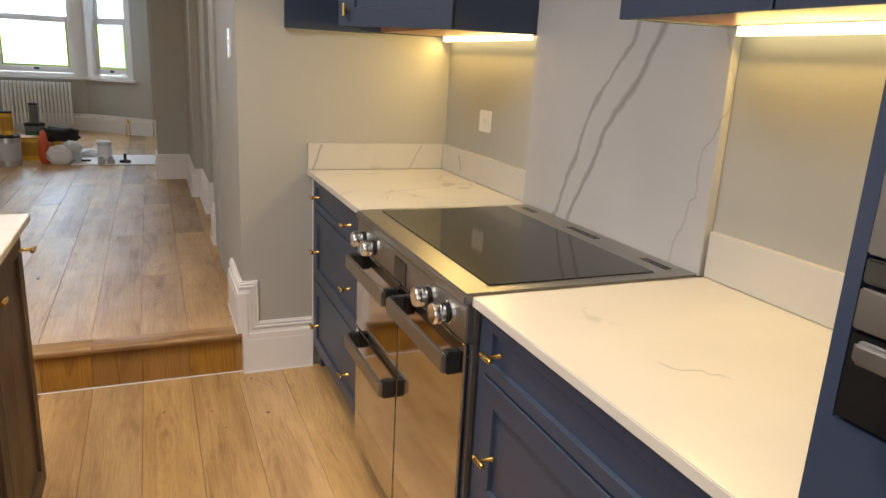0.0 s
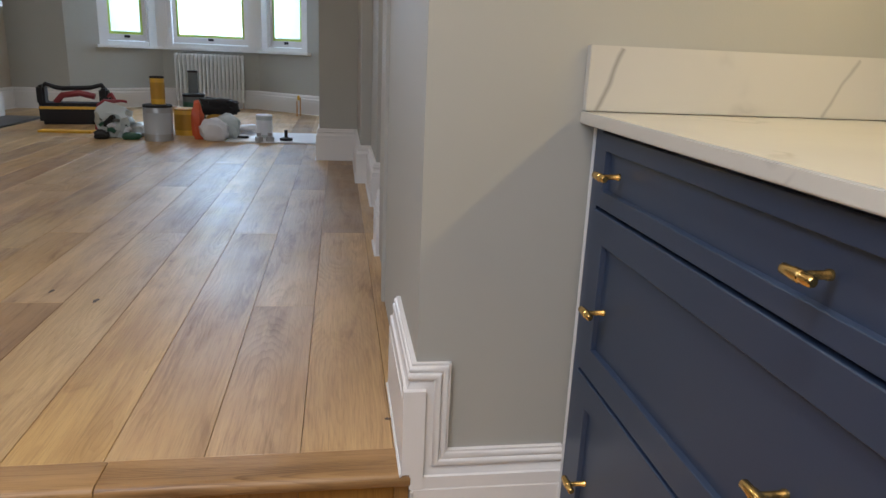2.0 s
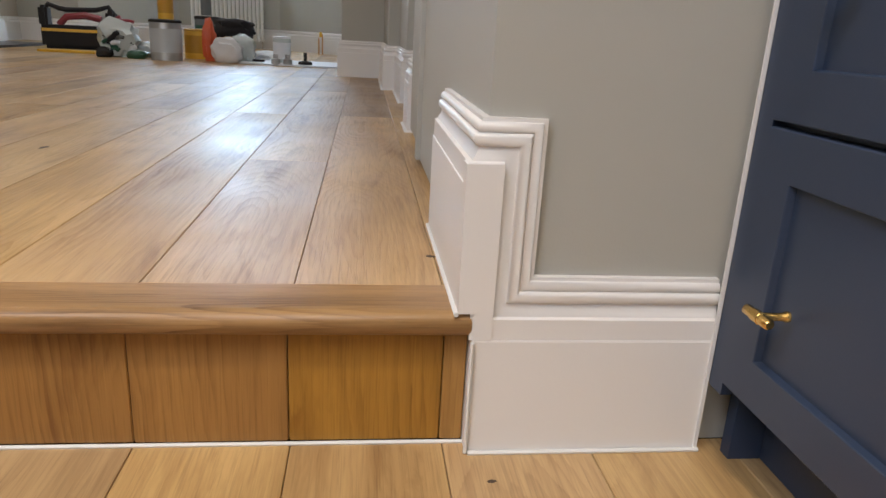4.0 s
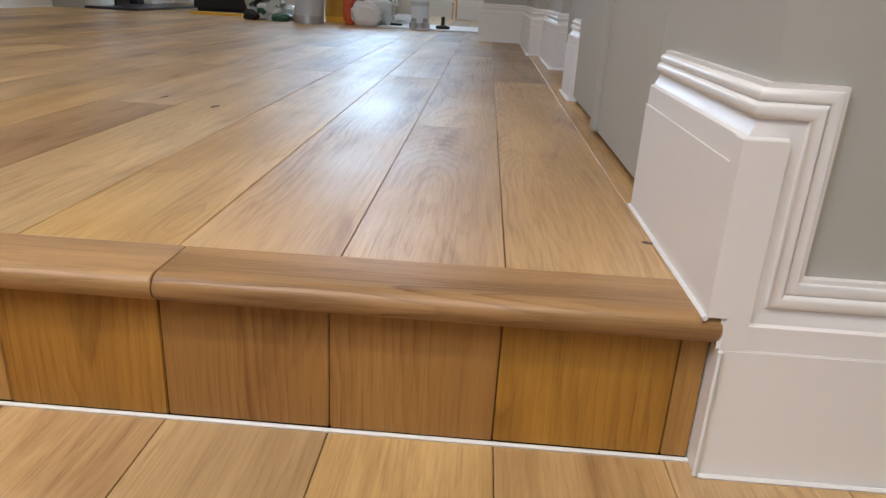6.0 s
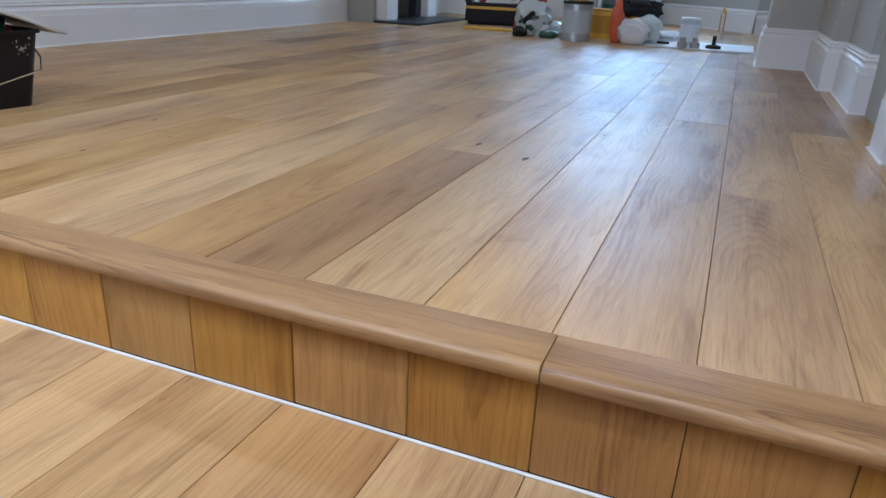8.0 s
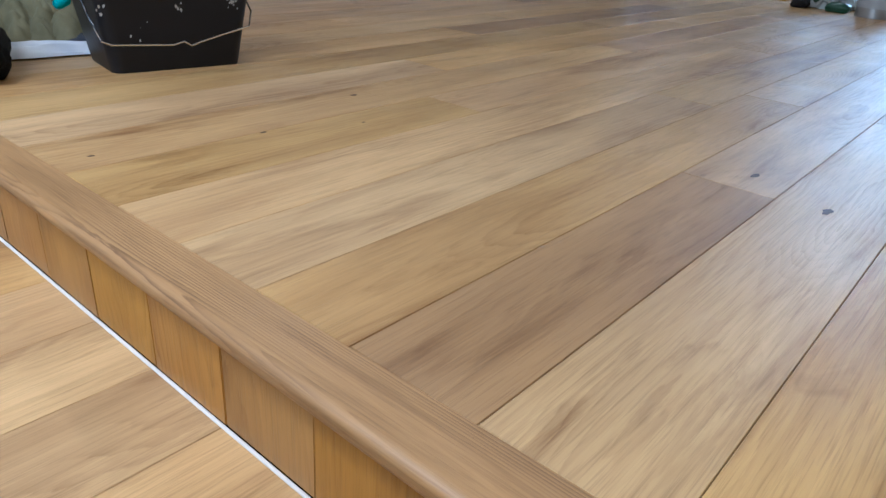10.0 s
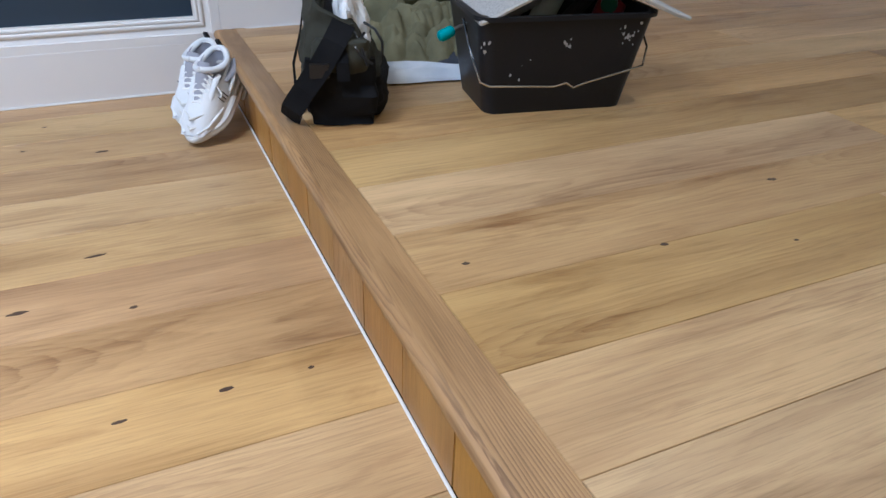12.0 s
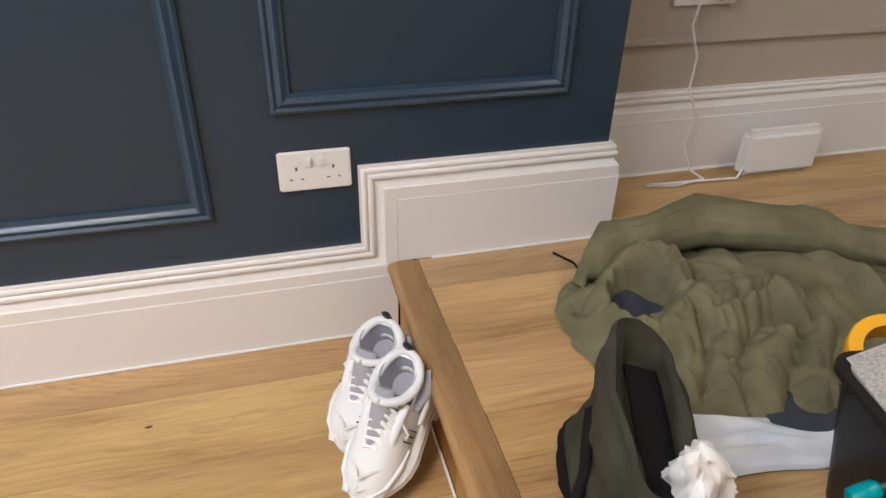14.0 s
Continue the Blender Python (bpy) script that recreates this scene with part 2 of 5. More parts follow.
def marble_build(nt, b):
    co = node(nt, "ShaderNodeTexCoord").outputs["Object"]
    warp = node(nt, "ShaderNodeTexNoise", {"Vector": co, "Scale": 3.1, "Detail": 4.0, "Roughness": 0.55}).outputs["Color"]
    p = node(nt, "ShaderNodeVectorMath", {0: co, 1: node(nt, "ShaderNodeVectorMath", {0: warp, 1: (0.55, 0.55, 0.55)}, operation="MULTIPLY").outputs[0]}, operation="ADD").outputs[0]
    v = node(nt, "ShaderNodeTexVoronoi", {"Vector": p, "Scale": 1.9}, feature="DISTANCE_TO_EDGE").outputs["Distance"]
    thin = node(nt, "ShaderNodeMapRange", {"Value": v, "From Min": 0.0, "From Max": 0.02, "To Min": 1.0, "To Max": 0.0}).outputs[0]
    gate = node(nt, "ShaderNodeTexNoise", {"Vector": co, "Scale": 4.3, "Detail": 2.0}).outputs["Fac"]
    gate = node(nt, "ShaderNodeMapRange", {"Value": gate, "From Min": 0.54, "From Max": 0.64}).outputs[0]
    soft = node(nt, "ShaderNodeTexNoise", {"Vector": co, "Scale": 2.2, "Detail": 4.0}).outputs["Fac"]
    base = ramp(nt, soft, [(0.35, (0.60, 0.572, 0.50)), (0.65, (0.55, 0.525, 0.47))])
    col = mix(nt, math_node(nt, "MULTIPLY", math_node(nt, "MULTIPLY", thin, gate), 0.6), base, (0.30, 0.285, 0.265))
    ax = node(nt, "ShaderNodeSeparateXYZ", {0: co})
    bend = node(nt, "ShaderNodeTexNoise", {"Vector": co, "Scale": 7.0, "Detail": 3.0}).outputs["Fac"]
    above = math_node(nt, "GREATER_THAN", ax.outputs[2], 0.912)
    for i, j, c0, c1, turn, half, wide, deep in VEINS:
        a, q = math_node(nt, "SUBTRACT", ax.outputs[i], c0), math_node(nt, "SUBTRACT", ax.outputs[j], c1)
        cs, sn = math.cos(radians(turn)), math.sin(radians(turn))
        u = math_node(nt, "ADD", math_node(nt, "MULTIPLY", a, cs), math_node(nt, "MULTIPLY", q, sn))
        v = math_node(nt, "SUBTRACT", math_node(nt, "MULTIPLY", q, cs), math_node(nt, "MULTIPLY", a, sn))
        v = math_node(nt, "ADD", v, math_node(nt, "MULTIPLY_ADD", bend, half * 0.5, -half * 0.25))
        m = math_node(nt, "MAXIMUM", math_node(nt, "SUBTRACT", 1.0, math_node(nt, "DIVIDE", math_node(nt, "ABSOLUTE", v), wide)), 0.0)
        m = math_node(nt, "MULTIPLY", m, math_node(nt, "LESS_THAN", math_node(nt, "ABSOLUTE", u), half))
        m = math_node(nt, "MULTIPLY", m, deep)
        if j == 2:
            m = math_node(nt, "MULTIPLY", m, above)
        col = mix(nt, m, col, (0.25, 0.225, 0.20))
    nt.links.new(col, b.inputs["Base Color"])


mat_marble = material("white_veined_quartz", (0.78, 0.77, 0.74), 0.2, build=marble_build)


def slab_build(nt, b):
    co = node(nt, "ShaderNodeTexCoord").outputs["Object"]
    x = node(nt, "ShaderNodeSeparateXYZ", {0: co})
    warp = node(nt, "ShaderNodeTexNoise", {"Vector": co, "Scale": 2.6, "Detail": 5.0, "Roughness": 0.5}).outputs["Fac"]
    thick = node(nt, "ShaderNodeTexNoise", {"Vector": co, "Scale": 9.0, "Detail": 2.0}).outputs["Fac"]
    soft = node(nt, "ShaderNodeTexNoise", {"Vector": co, "Scale": 2.0, "Detail": 4.0}).outputs["Fac"]
    col = ramp(nt, soft, [(0.35, (0.52, 0.515, 0.505)), (0.65, (0.46, 0.46, 0.455))])
    for y0, slope, wide, dark, amp in ((1.00, 0.62, 0.013, 0.62, 0.20), (1.09, 0.66, 0.017, 0.68, 0.16), (1.62, 0.10, 0.006, 0.35, 0.45)):
        d = math_node(nt, "ADD", x.outputs[1], math_node(nt, "MULTIPLY_ADD", math_node(nt, "SUBTRACT", x.outputs[2], 0.93), slope, y0))
        d = math_node(nt, "ADD", d, math_node(nt, "MULTIPLY", math_node(nt, "SUBTRACT", warp, 0.5), amp))
        w = math_node(nt, "MULTIPLY_ADD", thick, wide * 1.6, wide * 0.2)
        v = math_node(nt, "SUBTRACT", 1.0, math_node(nt, "DIVIDE", math_node(nt, "ABSOLUTE", d), w))
        v = math_node(nt, "MAXIMUM", v, 0.0)
        v = math_node(nt, "MULTIPLY", math_node(nt, "POWER", v, 0.7), dark)
        col = mix(nt, v, col, (0.20, 0.185, 0.17))
    nt.links.new(col, b.inputs["Base Color"])


mat_slab = material("white_quartz_slab", rough=0.25, build=slab_build)


# ---- mesh helpers ----
def box(bm, x0, x1, y0, y1, z0, z1, bevel=0.0):
    vs = bmesh.ops.create_cube(bm, size=1.0)["verts"]
    for v in vs:
        v.co = Vector(((x0 + x1) / 2 + v.co.x * (x1 - x0), (y0 + y1) / 2 + v.co.y * (y1 - y0), (z0 + z1) / 2 + v.co.z * (z1 - z0)))
    if bevel:
        es = {e for v in vs for e in v.link_edges}
        bmesh.ops.bevel(bm, geom=list(es), offset=bevel, segments=2, affect="EDGES", clamp_overlap=True)
    return vs


def boxbm(*a, bevel=0.0):
    bm = bmesh.new()
    box(bm, *a, bevel=bevel)
    return bm


def lathe(points, turn=24):
    """A solid of revolution about z from (radius, height) points."""
    bm = bmesh.new()
    rings = []
    for r, h in points:
        rings.append([bm.verts.new((r * math.cos(2 * math.pi * i / turn), r * math.sin(2 * math.pi * i / turn), h)) for i in range(turn)])
    for a, b in zip(rings, rings[1:]):
        for i in range(turn):
            j = (i + 1) % turn
            bm.faces.new((a[i], a[j], b[j], b[i]))
    bm.faces.new(list(reversed(rings[0])))
    bm.faces.new(rings[-1])
    return bm


def tube(points, radius, turn=8, bm=None, flat=1.0):
    """A round rod along points."""
    bm = bm or bmesh.new()
    pts = [Vector(p) for p in points]
    rings = []
    for i, p in enumerate(pts):
        d = (pts[min(i + 1, len(pts) - 1)] - pts[max(i - 1, 0)]).normalized()
        side = d.cross(Vector((0.13, 0.21, 1)).normalized()).normalized()
        up = side.cross(d)
        r = radius[i] if isinstance(radius, (list, tuple)) else radius
        rings.append([bm.verts.new(p + side * r * math.cos(2 * math.pi * k / turn) + up * r * flat * math.sin(2 * math.pi * k / turn)) for k in range(turn)])
    for a, b in zip(rings, rings[1:]):
        for i in range(turn):
            j = (i + 1) % turn
            bm.faces.new((a[i], a[j], b[j], b[i]))
    bm.faces.new(rings[0])
    bm.faces.new(list(reversed(rings[-1])))
    return bm


def part(name, bm, mat, parent=None, label="", smooth=False, m=None, kind=""):
    me = bpy.data.meshes.new(name)
    if m is not None:
        bm.transform(m)
    bmesh.ops.recalc_face_normals(bm, faces=bm.faces)
    if smooth:
        for f in bm.faces:
            f.smooth = True
        for e in bm.edges:
            e.smooth = not (len(e.link_faces) == 2 and e.calc_face_angle(0) > radians(42))
    bm.to_mesh(me)
    bm.free()
    for mm in (mat if isinstance(mat, (list, tuple)) else [mat]):
        me.materials.append(mm)
    ob = new(name, me)
    ob.parent = parent
    if label:
        ob["label"] = label
    if kind:
        ob["kind"] = kind
    return ob


def structure(name, bm, mat, label="", smooth=False):
    return tagged(part(name, bm, mat, None, "", smooth), label or "", "", "", "structure")


def thing(name, label, category, loc=(0, 0, 0), group="", rz=0):
    ob = new(name)
    ob.empty_display_size = 0.1
    ob.matrix_basis = pose(*loc, 0, 0, rz)
    return tagged(ob, label, category, group)


# ---- plan ----
STEP = 0.19          # upper floor
XL, XR = -3.55, 0.93  # kitchen side walls
XA = -3.825          # alcove wall of the upper room
CEIL_K, CEIL_U = 2.70, 2.86
BACK = -3.6


def wall_box(name, *a, mat=mat_wall, label="grey-green painted plaster wall"):
    return structure(name, boxbm(*a), mat, label)


wall_box("wall_north", 0.007, XR + 0.15, 0.0, 0.44, 0.0, 3.0)
wall_box("wall_east", XR, XR + 0.15, BACK - 0.15, 0.0, 0.0, 3.0)
wall_box("wall_navy", XL - 0.275, XL, BACK - 0.15, 0.488, 0.0, 3.0, mat=mat_navy_wall, label="navy blue painted wall with panel mouldings")
wall_box("wall_alcove", XA - 0.15, XA, 0.488, 7.5, 0.0, 3.0, mat=mat_alcove, label="taupe painted alcove wall")
bm = bmesh.new()
box(bm, XL, -3.2, BACK - 0.15, BACK, 0, 3.0)
box(bm, -0.6, XR, BACK - 0.15, BACK, 0, 3.0)
box(bm, -3.2, -0.6, BACK - 0.15, BACK, 2.25, 3.0)
structure("wall_south", bm, mat_wall, "grey-green painted wall round the garden opening")

# right-hand side of the upper room
wall_box("wall_cupboards", 0.04, 0.2, 0.44, 1.535, STEP, 3.0)
wall_box("wall_pilaster", 0.034, 0.2, 1.535, 1.72, STEP, 3.0)
wall_box("wall_recess", 0.085, 0.2, 1.72, 2.465, STEP, 3.0)
wall_box("wall_pilaster", 0.055, 0.2, 2.465, 3.14, STEP, 3.0)
wall_box("wall_pier", -0.008, 0.2, 3.14, 4.045, STEP, 3.0)
wall_box("wall_nib", -0.285, 0.2, 4.045, 4.37, STEP, 3.0)
wall_box("wall_front_east", 0.0, 0.2, 4.37, 7.5, STEP, 3.0)

# bay at the far end
BAY = [(-3.2, 7.5), (-2.34, 8.27), (-1.16, 8.27), (-0.30, 7.5)]
SILL = 0.93


def slab(bm, a, b, z0, z1, t0, t1):
    """A wall slab between two plan points; t0..t1 is its depth to the left of a->b."""
    a, b = Vector((*a, 0)), Vector((*b, 0))
    n = (b - a).normalized().cross(Vector((0, 0, -1)))
    vs = [bm.verts.new(p + n * t + Vector((0, 0, z))) for z in (z0, z1) for p, t in ((a, t0), (b, t0), (b, t1), (a, t1))]
    for f in ((0, 3, 2, 1), (4, 5, 6, 7), (0, 1, 5, 4), (1, 2, 6, 5), (2, 3, 7, 6), (3, 0, 4, 7)):
        bm.faces.new([vs[i] for i in f])


wall_box("wall_front", XA - 0.15, -3.2, 7.5, 7.7, STEP, 3.0)
wall_box("wall_front", -0.30, 0.2, 7.5, 7.7, STEP, 3.0)
for a, b in zip(BAY, BAY[1:]):
    for z0, z1 in ((0.0, SILL - 0.03), (2.45, 3.0)):
        bm = bmesh.new()
        slab(bm, a, b, z0, z1, 0.0, 0.2)
        structure("wall_bay", bm, mat_wall, "grey-green painted wall of the bay window")

bm = bmesh.new()
box(bm, XL - 0.3, -2.65, BACK - 0.15, 0.22, CEIL_K, 3.02)
box(bm, -0.85, XR + 0.15, BACK - 0.15, 0.22, CEIL_K, 3.02)
box(bm, -2.65, -0.85, BACK - 0.15, -2.45, CEIL_K, 3.02)
box(bm, -2.65, -0.85, -1.05, 0.22, CEIL_K, 3.02)
structure("ceiling_kitchen", bm, mat_ceiling, "white painted ceiling round a rooflight")
structure("ceiling_upper", boxbm(XA - 0.15, 0.2, 0.22, 8.6, CEIL_U, 3.02), mat_ceiling, "white painted ceiling")


# ---- bay windows ----
def window(name, a, b, hung):
    a, b = Vector((*a, 0)), Vector((*b, 0))
    L = (b - a).length
    d = (b - a).normalized()
    m = Matrix.Translation(a) @ Matrix.Rotation(math.atan2(d.y, d.x), 4, "Z")
    w = tagged(new(name), "white painted timber sash window with obscured panes", "window", "bay windows", "structure")
    w.matrix_basis = m
    fr = bmesh.new()
    e = 0.10
    box(fr, 0.0, e, 0.0, 0.12, SILL, 2.45, bevel=0.004)
    box(fr, L - e, L, 0.0, 0.12, SILL, 2.45, bevel=0.004)
    box(fr, e, L - e, 0.01, 0.12, SILL, SILL + 0.045, bevel=0.004)
    box(fr, e, L - e, 0.01, 0.12, 2.38, 2.45, bevel=0.004)
    part("window_frame", fr, mat_trim, w)
    sash = bmesh.new()
    s0, s1 = e + 0.004, L - e - 0.004
    for z0, z1, y in ((SILL + 0.05, 1.70, 0.05), (1.66, 2.37, 0.085)):
        box(sash, s0, s0 + 0.045, y, y + 0.035, z0, z1, bevel=0.004)
        box(sash, s1 - 0.045, s1, y, y + 0.035, z0, z1, bevel=0.004)
        box(sash, s0 + 0.045, s1 - 0.045, y, y + 0.035, z0, z0 + 0.075, bevel=0.004)
        box(sash, s0 + 0.045, s1 - 0.045, y, y + 0.035, z1 - 0.045, z1, bevel=0.004)
    part("sash", sash, mat_trim, w)
    tape = bmesh.new()
    for x0, x1 in ((s0 + 0.045, s0 + 0.072), (s1 - 0.072, s1 - 0.045)):
        box(tape, x0, x1, 0.056, 0.060, SILL + 0.126, 1.654)
    box(tape, s0 + 0.073, s1 - 0.073, 0.056, 0.060, SILL + 0.126, SILL + 0.156)
    part("masking_tape", tape, mat_tape, w, "yellow-green masking tape round the glass")
    for z0, z1, y in ((SILL + 0.125, 1.655, 0.064), (1.735, 2.325, 0.10)):
        g = part("pane", boxbm(s0 + 0.045, s1 - 0.045, y, y + 0.004, z0, z1), mat_glass, w, "protective film covered glass pane")
        g.visible_shadow = False
    lift = bmesh.new()
    box(lift, L / 2 - 0.035, L / 2 + 0.035, 0.03, 0.05, SILL + 0.085, SILL + 0.115, bevel=0.006)
    part("sash_lift", lift, mat_black, w, "dark metal sash lift")
    return w


mat_tape = material("green_masking_tape", (0.55, 0.72, 0.12), 0.6)


def glass_build(nt, b):
    out = nt.nodes["Material Output"]
    t = node(nt, "ShaderNodeBsdfTranslucent", {"Color": (0.85, 0.93, 0.97, 1)})
    tr = node(nt, "ShaderNodeBsdfTransparent", {"Color": (0.9, 0.95, 1, 1)})
    g = node(nt, "ShaderNodeBsdfGlossy", {"Roughness": 0.15})
    a = node(nt, "ShaderNodeMixShader", {0: 0.55, 1: t.outputs[0], 2: tr.outputs[0]})
    c = node(nt, "ShaderNodeMixShader", {0: 0.05, 1: a.outputs[0], 2: g.outputs[0]})
    nt.links.new(c.outputs[0], out.inputs["Surface"])


mat_glass = material("film_covered_glass", build=glass_build)
for i, (a, b) in enumerate(zip(BAY, BAY[1:])):
    n = (Vector((*b, 0)) - Vector((*a, 0))).normalized()
    e0, e1 = (0.38, 0.06) if i == 0 else (0.03, 0.03) if i == 1 else (0.06, 0.30)
    pa, pb = Vector((*a, 0)) + n * e0, Vector((*b, 0)) - n * e1
    window("window", pa.to_2d(), pb.to_2d(), True)
bm = bmesh.new()
for i, (a, b) in enumerate(zip(BAY, BAY[1:])):
    n = (Vector((*b, 0)) - Vector((*a, 0))).normalized()
    pa, pb = Vector((*a, 0)), Vector((*b, 0))
    if i == 0:
        slab(bm, a, (pa + n * 0.38).to_2d(), SILL - 0.03, 2.45, 0.0, 0.2)
    if i == 2:
        slab(bm, (pb - n * 0.30).to_2d(), b, SILL - 0.03, 2.45, 0.0, 0.2)
structure("wall_bay_reveal", bm, mat_wall, "grey-green painted bay reveals")
bm = bmesh.new()
for x, y in BAY[1:3]:
    box(bm, x - 0.075, x + 0.075, y - 0.01, y + 0.14, SILL, 2.45)
structure("trim_mullion", bm, mat_trim, "white painted corner posts between the bay windows")
bm = bmesh.new()
for i, (a, b) in enumerate(zip(BAY, BAY[1:])):
    n = (Vector((*b, 0)) - Vector((*a, 0))).normalized()
    pa, pb = Vector((*a, 0)) + n * (0.33 if i == 0 else 0), Vector((*b, 0)) - n * (0.24 if i == 2 else 0)
    slab(bm, pa.to_2d(), pb.to_2d(), SILL - 0.035 + 0.001 * i, SILL + 0.001 * i, -0.05, 0.1)
structure("window_sill", bm, mat_trim, "white painted window board")
# board that glows by itself, standing in for bright daylight behind the panes
mat_outdoor = material("daylight_glow", (0.7, 0.75, 0.78), 1.0)
bm = boxbm(-7, 4, 11.5, 11.6, -1, 5)
back = part("backdrop", bm, mat_outdoor)
tagged(back, "pale glowing backdrop in place of the daylight outside the bay", "", "", "structure")
nt = mat_outdoor.node_tree
nt.nodes["Principled BSDF"].inputs["Emission Color"].default_value = (0.72, 0.90, 1.0, 1)
nt.nodes["Principled BSDF"].inputs["Emission Strength"].default_value = 1.25


# ---- skirting ----
PROFILE = [(0.0240, 0.1567), (0.0238, 0.1835), (0.0190, 0.1855), (0.0175, 0.1890), (0.0138, 0.1945), (0.0130, 0.2015), (0.0165, 0.2035), (0.0188, 0.2075), (0.0185, 0.2125),
           (0.0160, 0.2160), (0.0125, 0.2170), (0.0150, 0.2195), (0.0155, 0.2240), (0.0132, 0.2280), (0.0095, 0.2295), (0.0095, 0.2340), (0.0, 0.2340)]


def sweep(bm, rows):
    """Rows of profile vertices, one per corner of the run."""
    rows = [[bm.verts.new(p) for p in r] for r in rows]
    for a, b in zip(rows, rows[1:]):
        for i in range(len(a) - 1):
            bm.faces.new((a[i], a[i + 1], b[i + 1], b[i]))
    for r in (rows[0], rows[-1]):
        bm.faces.new(r)


def skirting_run(name, pts, z, label="white painted moulded skirting board", height=1.0):
    """Tall skirting along wall points in plan; the room lies to the left of the way."""
    P = [Vector((*p, 0)) for p in pts]
    normals = []
    for a, b in zip(P, P[1:]):
        d = (b - a).normalized()
        normals.append(Vector((-d.y, d.x, 0)))
    miter = []
    for i in range(len(P)):
        n0, n1 = normals[max(i - 1, 0)], normals[min(i, len(normals) - 1)]
        s = n0 + n1
        miter.append(s / s.dot(n0))
    prof = [(0.026, 0.0), (0.026, 0.156)] + PROFILE
    bm = bmesh.new()
    sweep(bm, [[p + m * d + Vector((0, 0, z + h * height)) for d, h in prof] for p, m in zip(P, miter)])
    bm2 = [[p + m * d + Vector((0, 0, z + h)) for d, h in ((0.034, 0.0), (0.032, 0.003), (0.026, 0.005))] for p, m in zip(P, miter)]
    ob = structure(name, bm, mat_trim, label, smooth=True)
    bm = bmesh.new()
    sweep(bm, bm2)
    c = part("caulk_line", bm, mat_caulk, ob, "thin white caulk line")
    return ob


def stepped_skirting(name, to_world, start, stop):
    """Skirting that steps up at the end of the stair; local u to the upper side, v out of the wall."""
    W = to_world
    bm = bmesh.new()
    k = 0.160
    V = []
    V.append([W(start, d, h) for d, h in PROFILE])
    V.append([W(k - h, d, h) for d, h in PROFILE])
    V.append([W(k - h, d, STEP + h) for d, h in PROFILE])
    V += stop(PROFILE)
    sweep(bm, V)
    return bm


# beside the cooker run: local u = -x
def right_w(u, d, z):
    return Vector((-u, -d, z))


def right_stop(pr):
    return [[Vector((0.007 - d, -d, STEP + h)) for d, h in pr], [Vector((0.007 - d, 0.375, STEP + h)) for d, h in pr]]


bm = stepped_skirting("baseboard", right_w, -0.313, right_stop)
sk = structure("baseboard", bm, mat_trim, "white painted moulded skirting board stepping up with the floor", smooth=True)
bm = bmesh.new()
box(bm, 0.0008, 0.311, -0.0262, 0.0, 0.0, 0.1565, bevel=0.0012)
part("plinth_board", bm, mat_trim, sk)
bm = bmesh.new()
box(bm, -0.019, 0.007, -0.0262, 0.375, STEP + 0.0015, STEP + 0.1565)
part("plinth_board", bm, mat_trim, sk)
part("plinth_board", boxbm(-0.019, 0.0012, -0.0262, -0.001, STEP + 0.1565, STEP + 0.183), mat_trim, sk)
part("plinth_board", boxbm(0.0012, 0.0245, -0.0258, -0.001, 0.1566, STEP + 0.183), mat_trim, sk)
part("plinth_board", boxbm(0.0008, 0.0068, 0.0, 0.074, 0.0, 0.1895), mat_trim, sk)
bm = bmesh.new()
tube([(0.004, -0.030, 0.002), (0.313, -0.030, 0.002)], 0.0035, 6, bm)
tube([(-0.021, -0.028, STEP + 0.001), (-0.021, 0.375, STEP + 0.001)], 0.003, 6, bm)
tube([(0.001, -0.029, 0.002), (0.001, -0.029, 0.155)], 0.003, 6, bm)
part("caulk_line", bm, mat_caulk, sk, "thin white caulk line")


# navy wall
def left_w(u, d, z):
    return Vector((XL + d, u - 0.0, z))


K = 0.155
bm = bmesh.new()
rows = [[Vector((XL + d, BACK, h)) for d, h in PROFILE],
        [Vector((XL + d, K - h, h)) for d, h in PROFILE],
        [Vector((XL + d, K - h, STEP + h)) for d, h in PROFILE],
        [Vector((XL + d, 0.488 + d, STEP + h)) for d, h in PROFILE],
        [Vector((XA + 0.01, 0.488 + d, STEP + h)) for d, h in PROFILE]]
sweep(bm, rows)
sk = structure("baseboard", bm, mat_trim, "white painted moulded skirting board stepping up with the floor", smooth=True)
bm = bmesh.new()
box(bm, XL, XL + 0.026, BACK, -0.003, 0.0, 0.1565, bevel=0.0012)
part("plinth_board", bm, mat_trim, sk)
bm = bmesh.new()
box(bm, XL, XL + 0.0235, -0.001, 0.03, 0.150, STEP + 0.1565)
box(bm, XL, XL + 0.026, 0.0, 0.514, STEP + 0.0015, STEP + 0.1565)
box(bm, XA + 0.02, XL, 0.488, 0.514, STEP + 0.0015, STEP + 0.1565)
part("plinth_board", bm, mat_trim, sk)
bm = bmesh.new()
tube([(XL + 0.029, BACK, 0.002), (XL + 0.029, -0.003, 0.002)], 0.0035, 6, bm)
tube([(XL + 0.029, 0.075, STEP + 0.001), (XL + 0.029, 0.514, STEP + 0.001)], 0.003, 6, bm)
part("caulk_line", bm, mat_caulk, sk, "thin white caulk line")

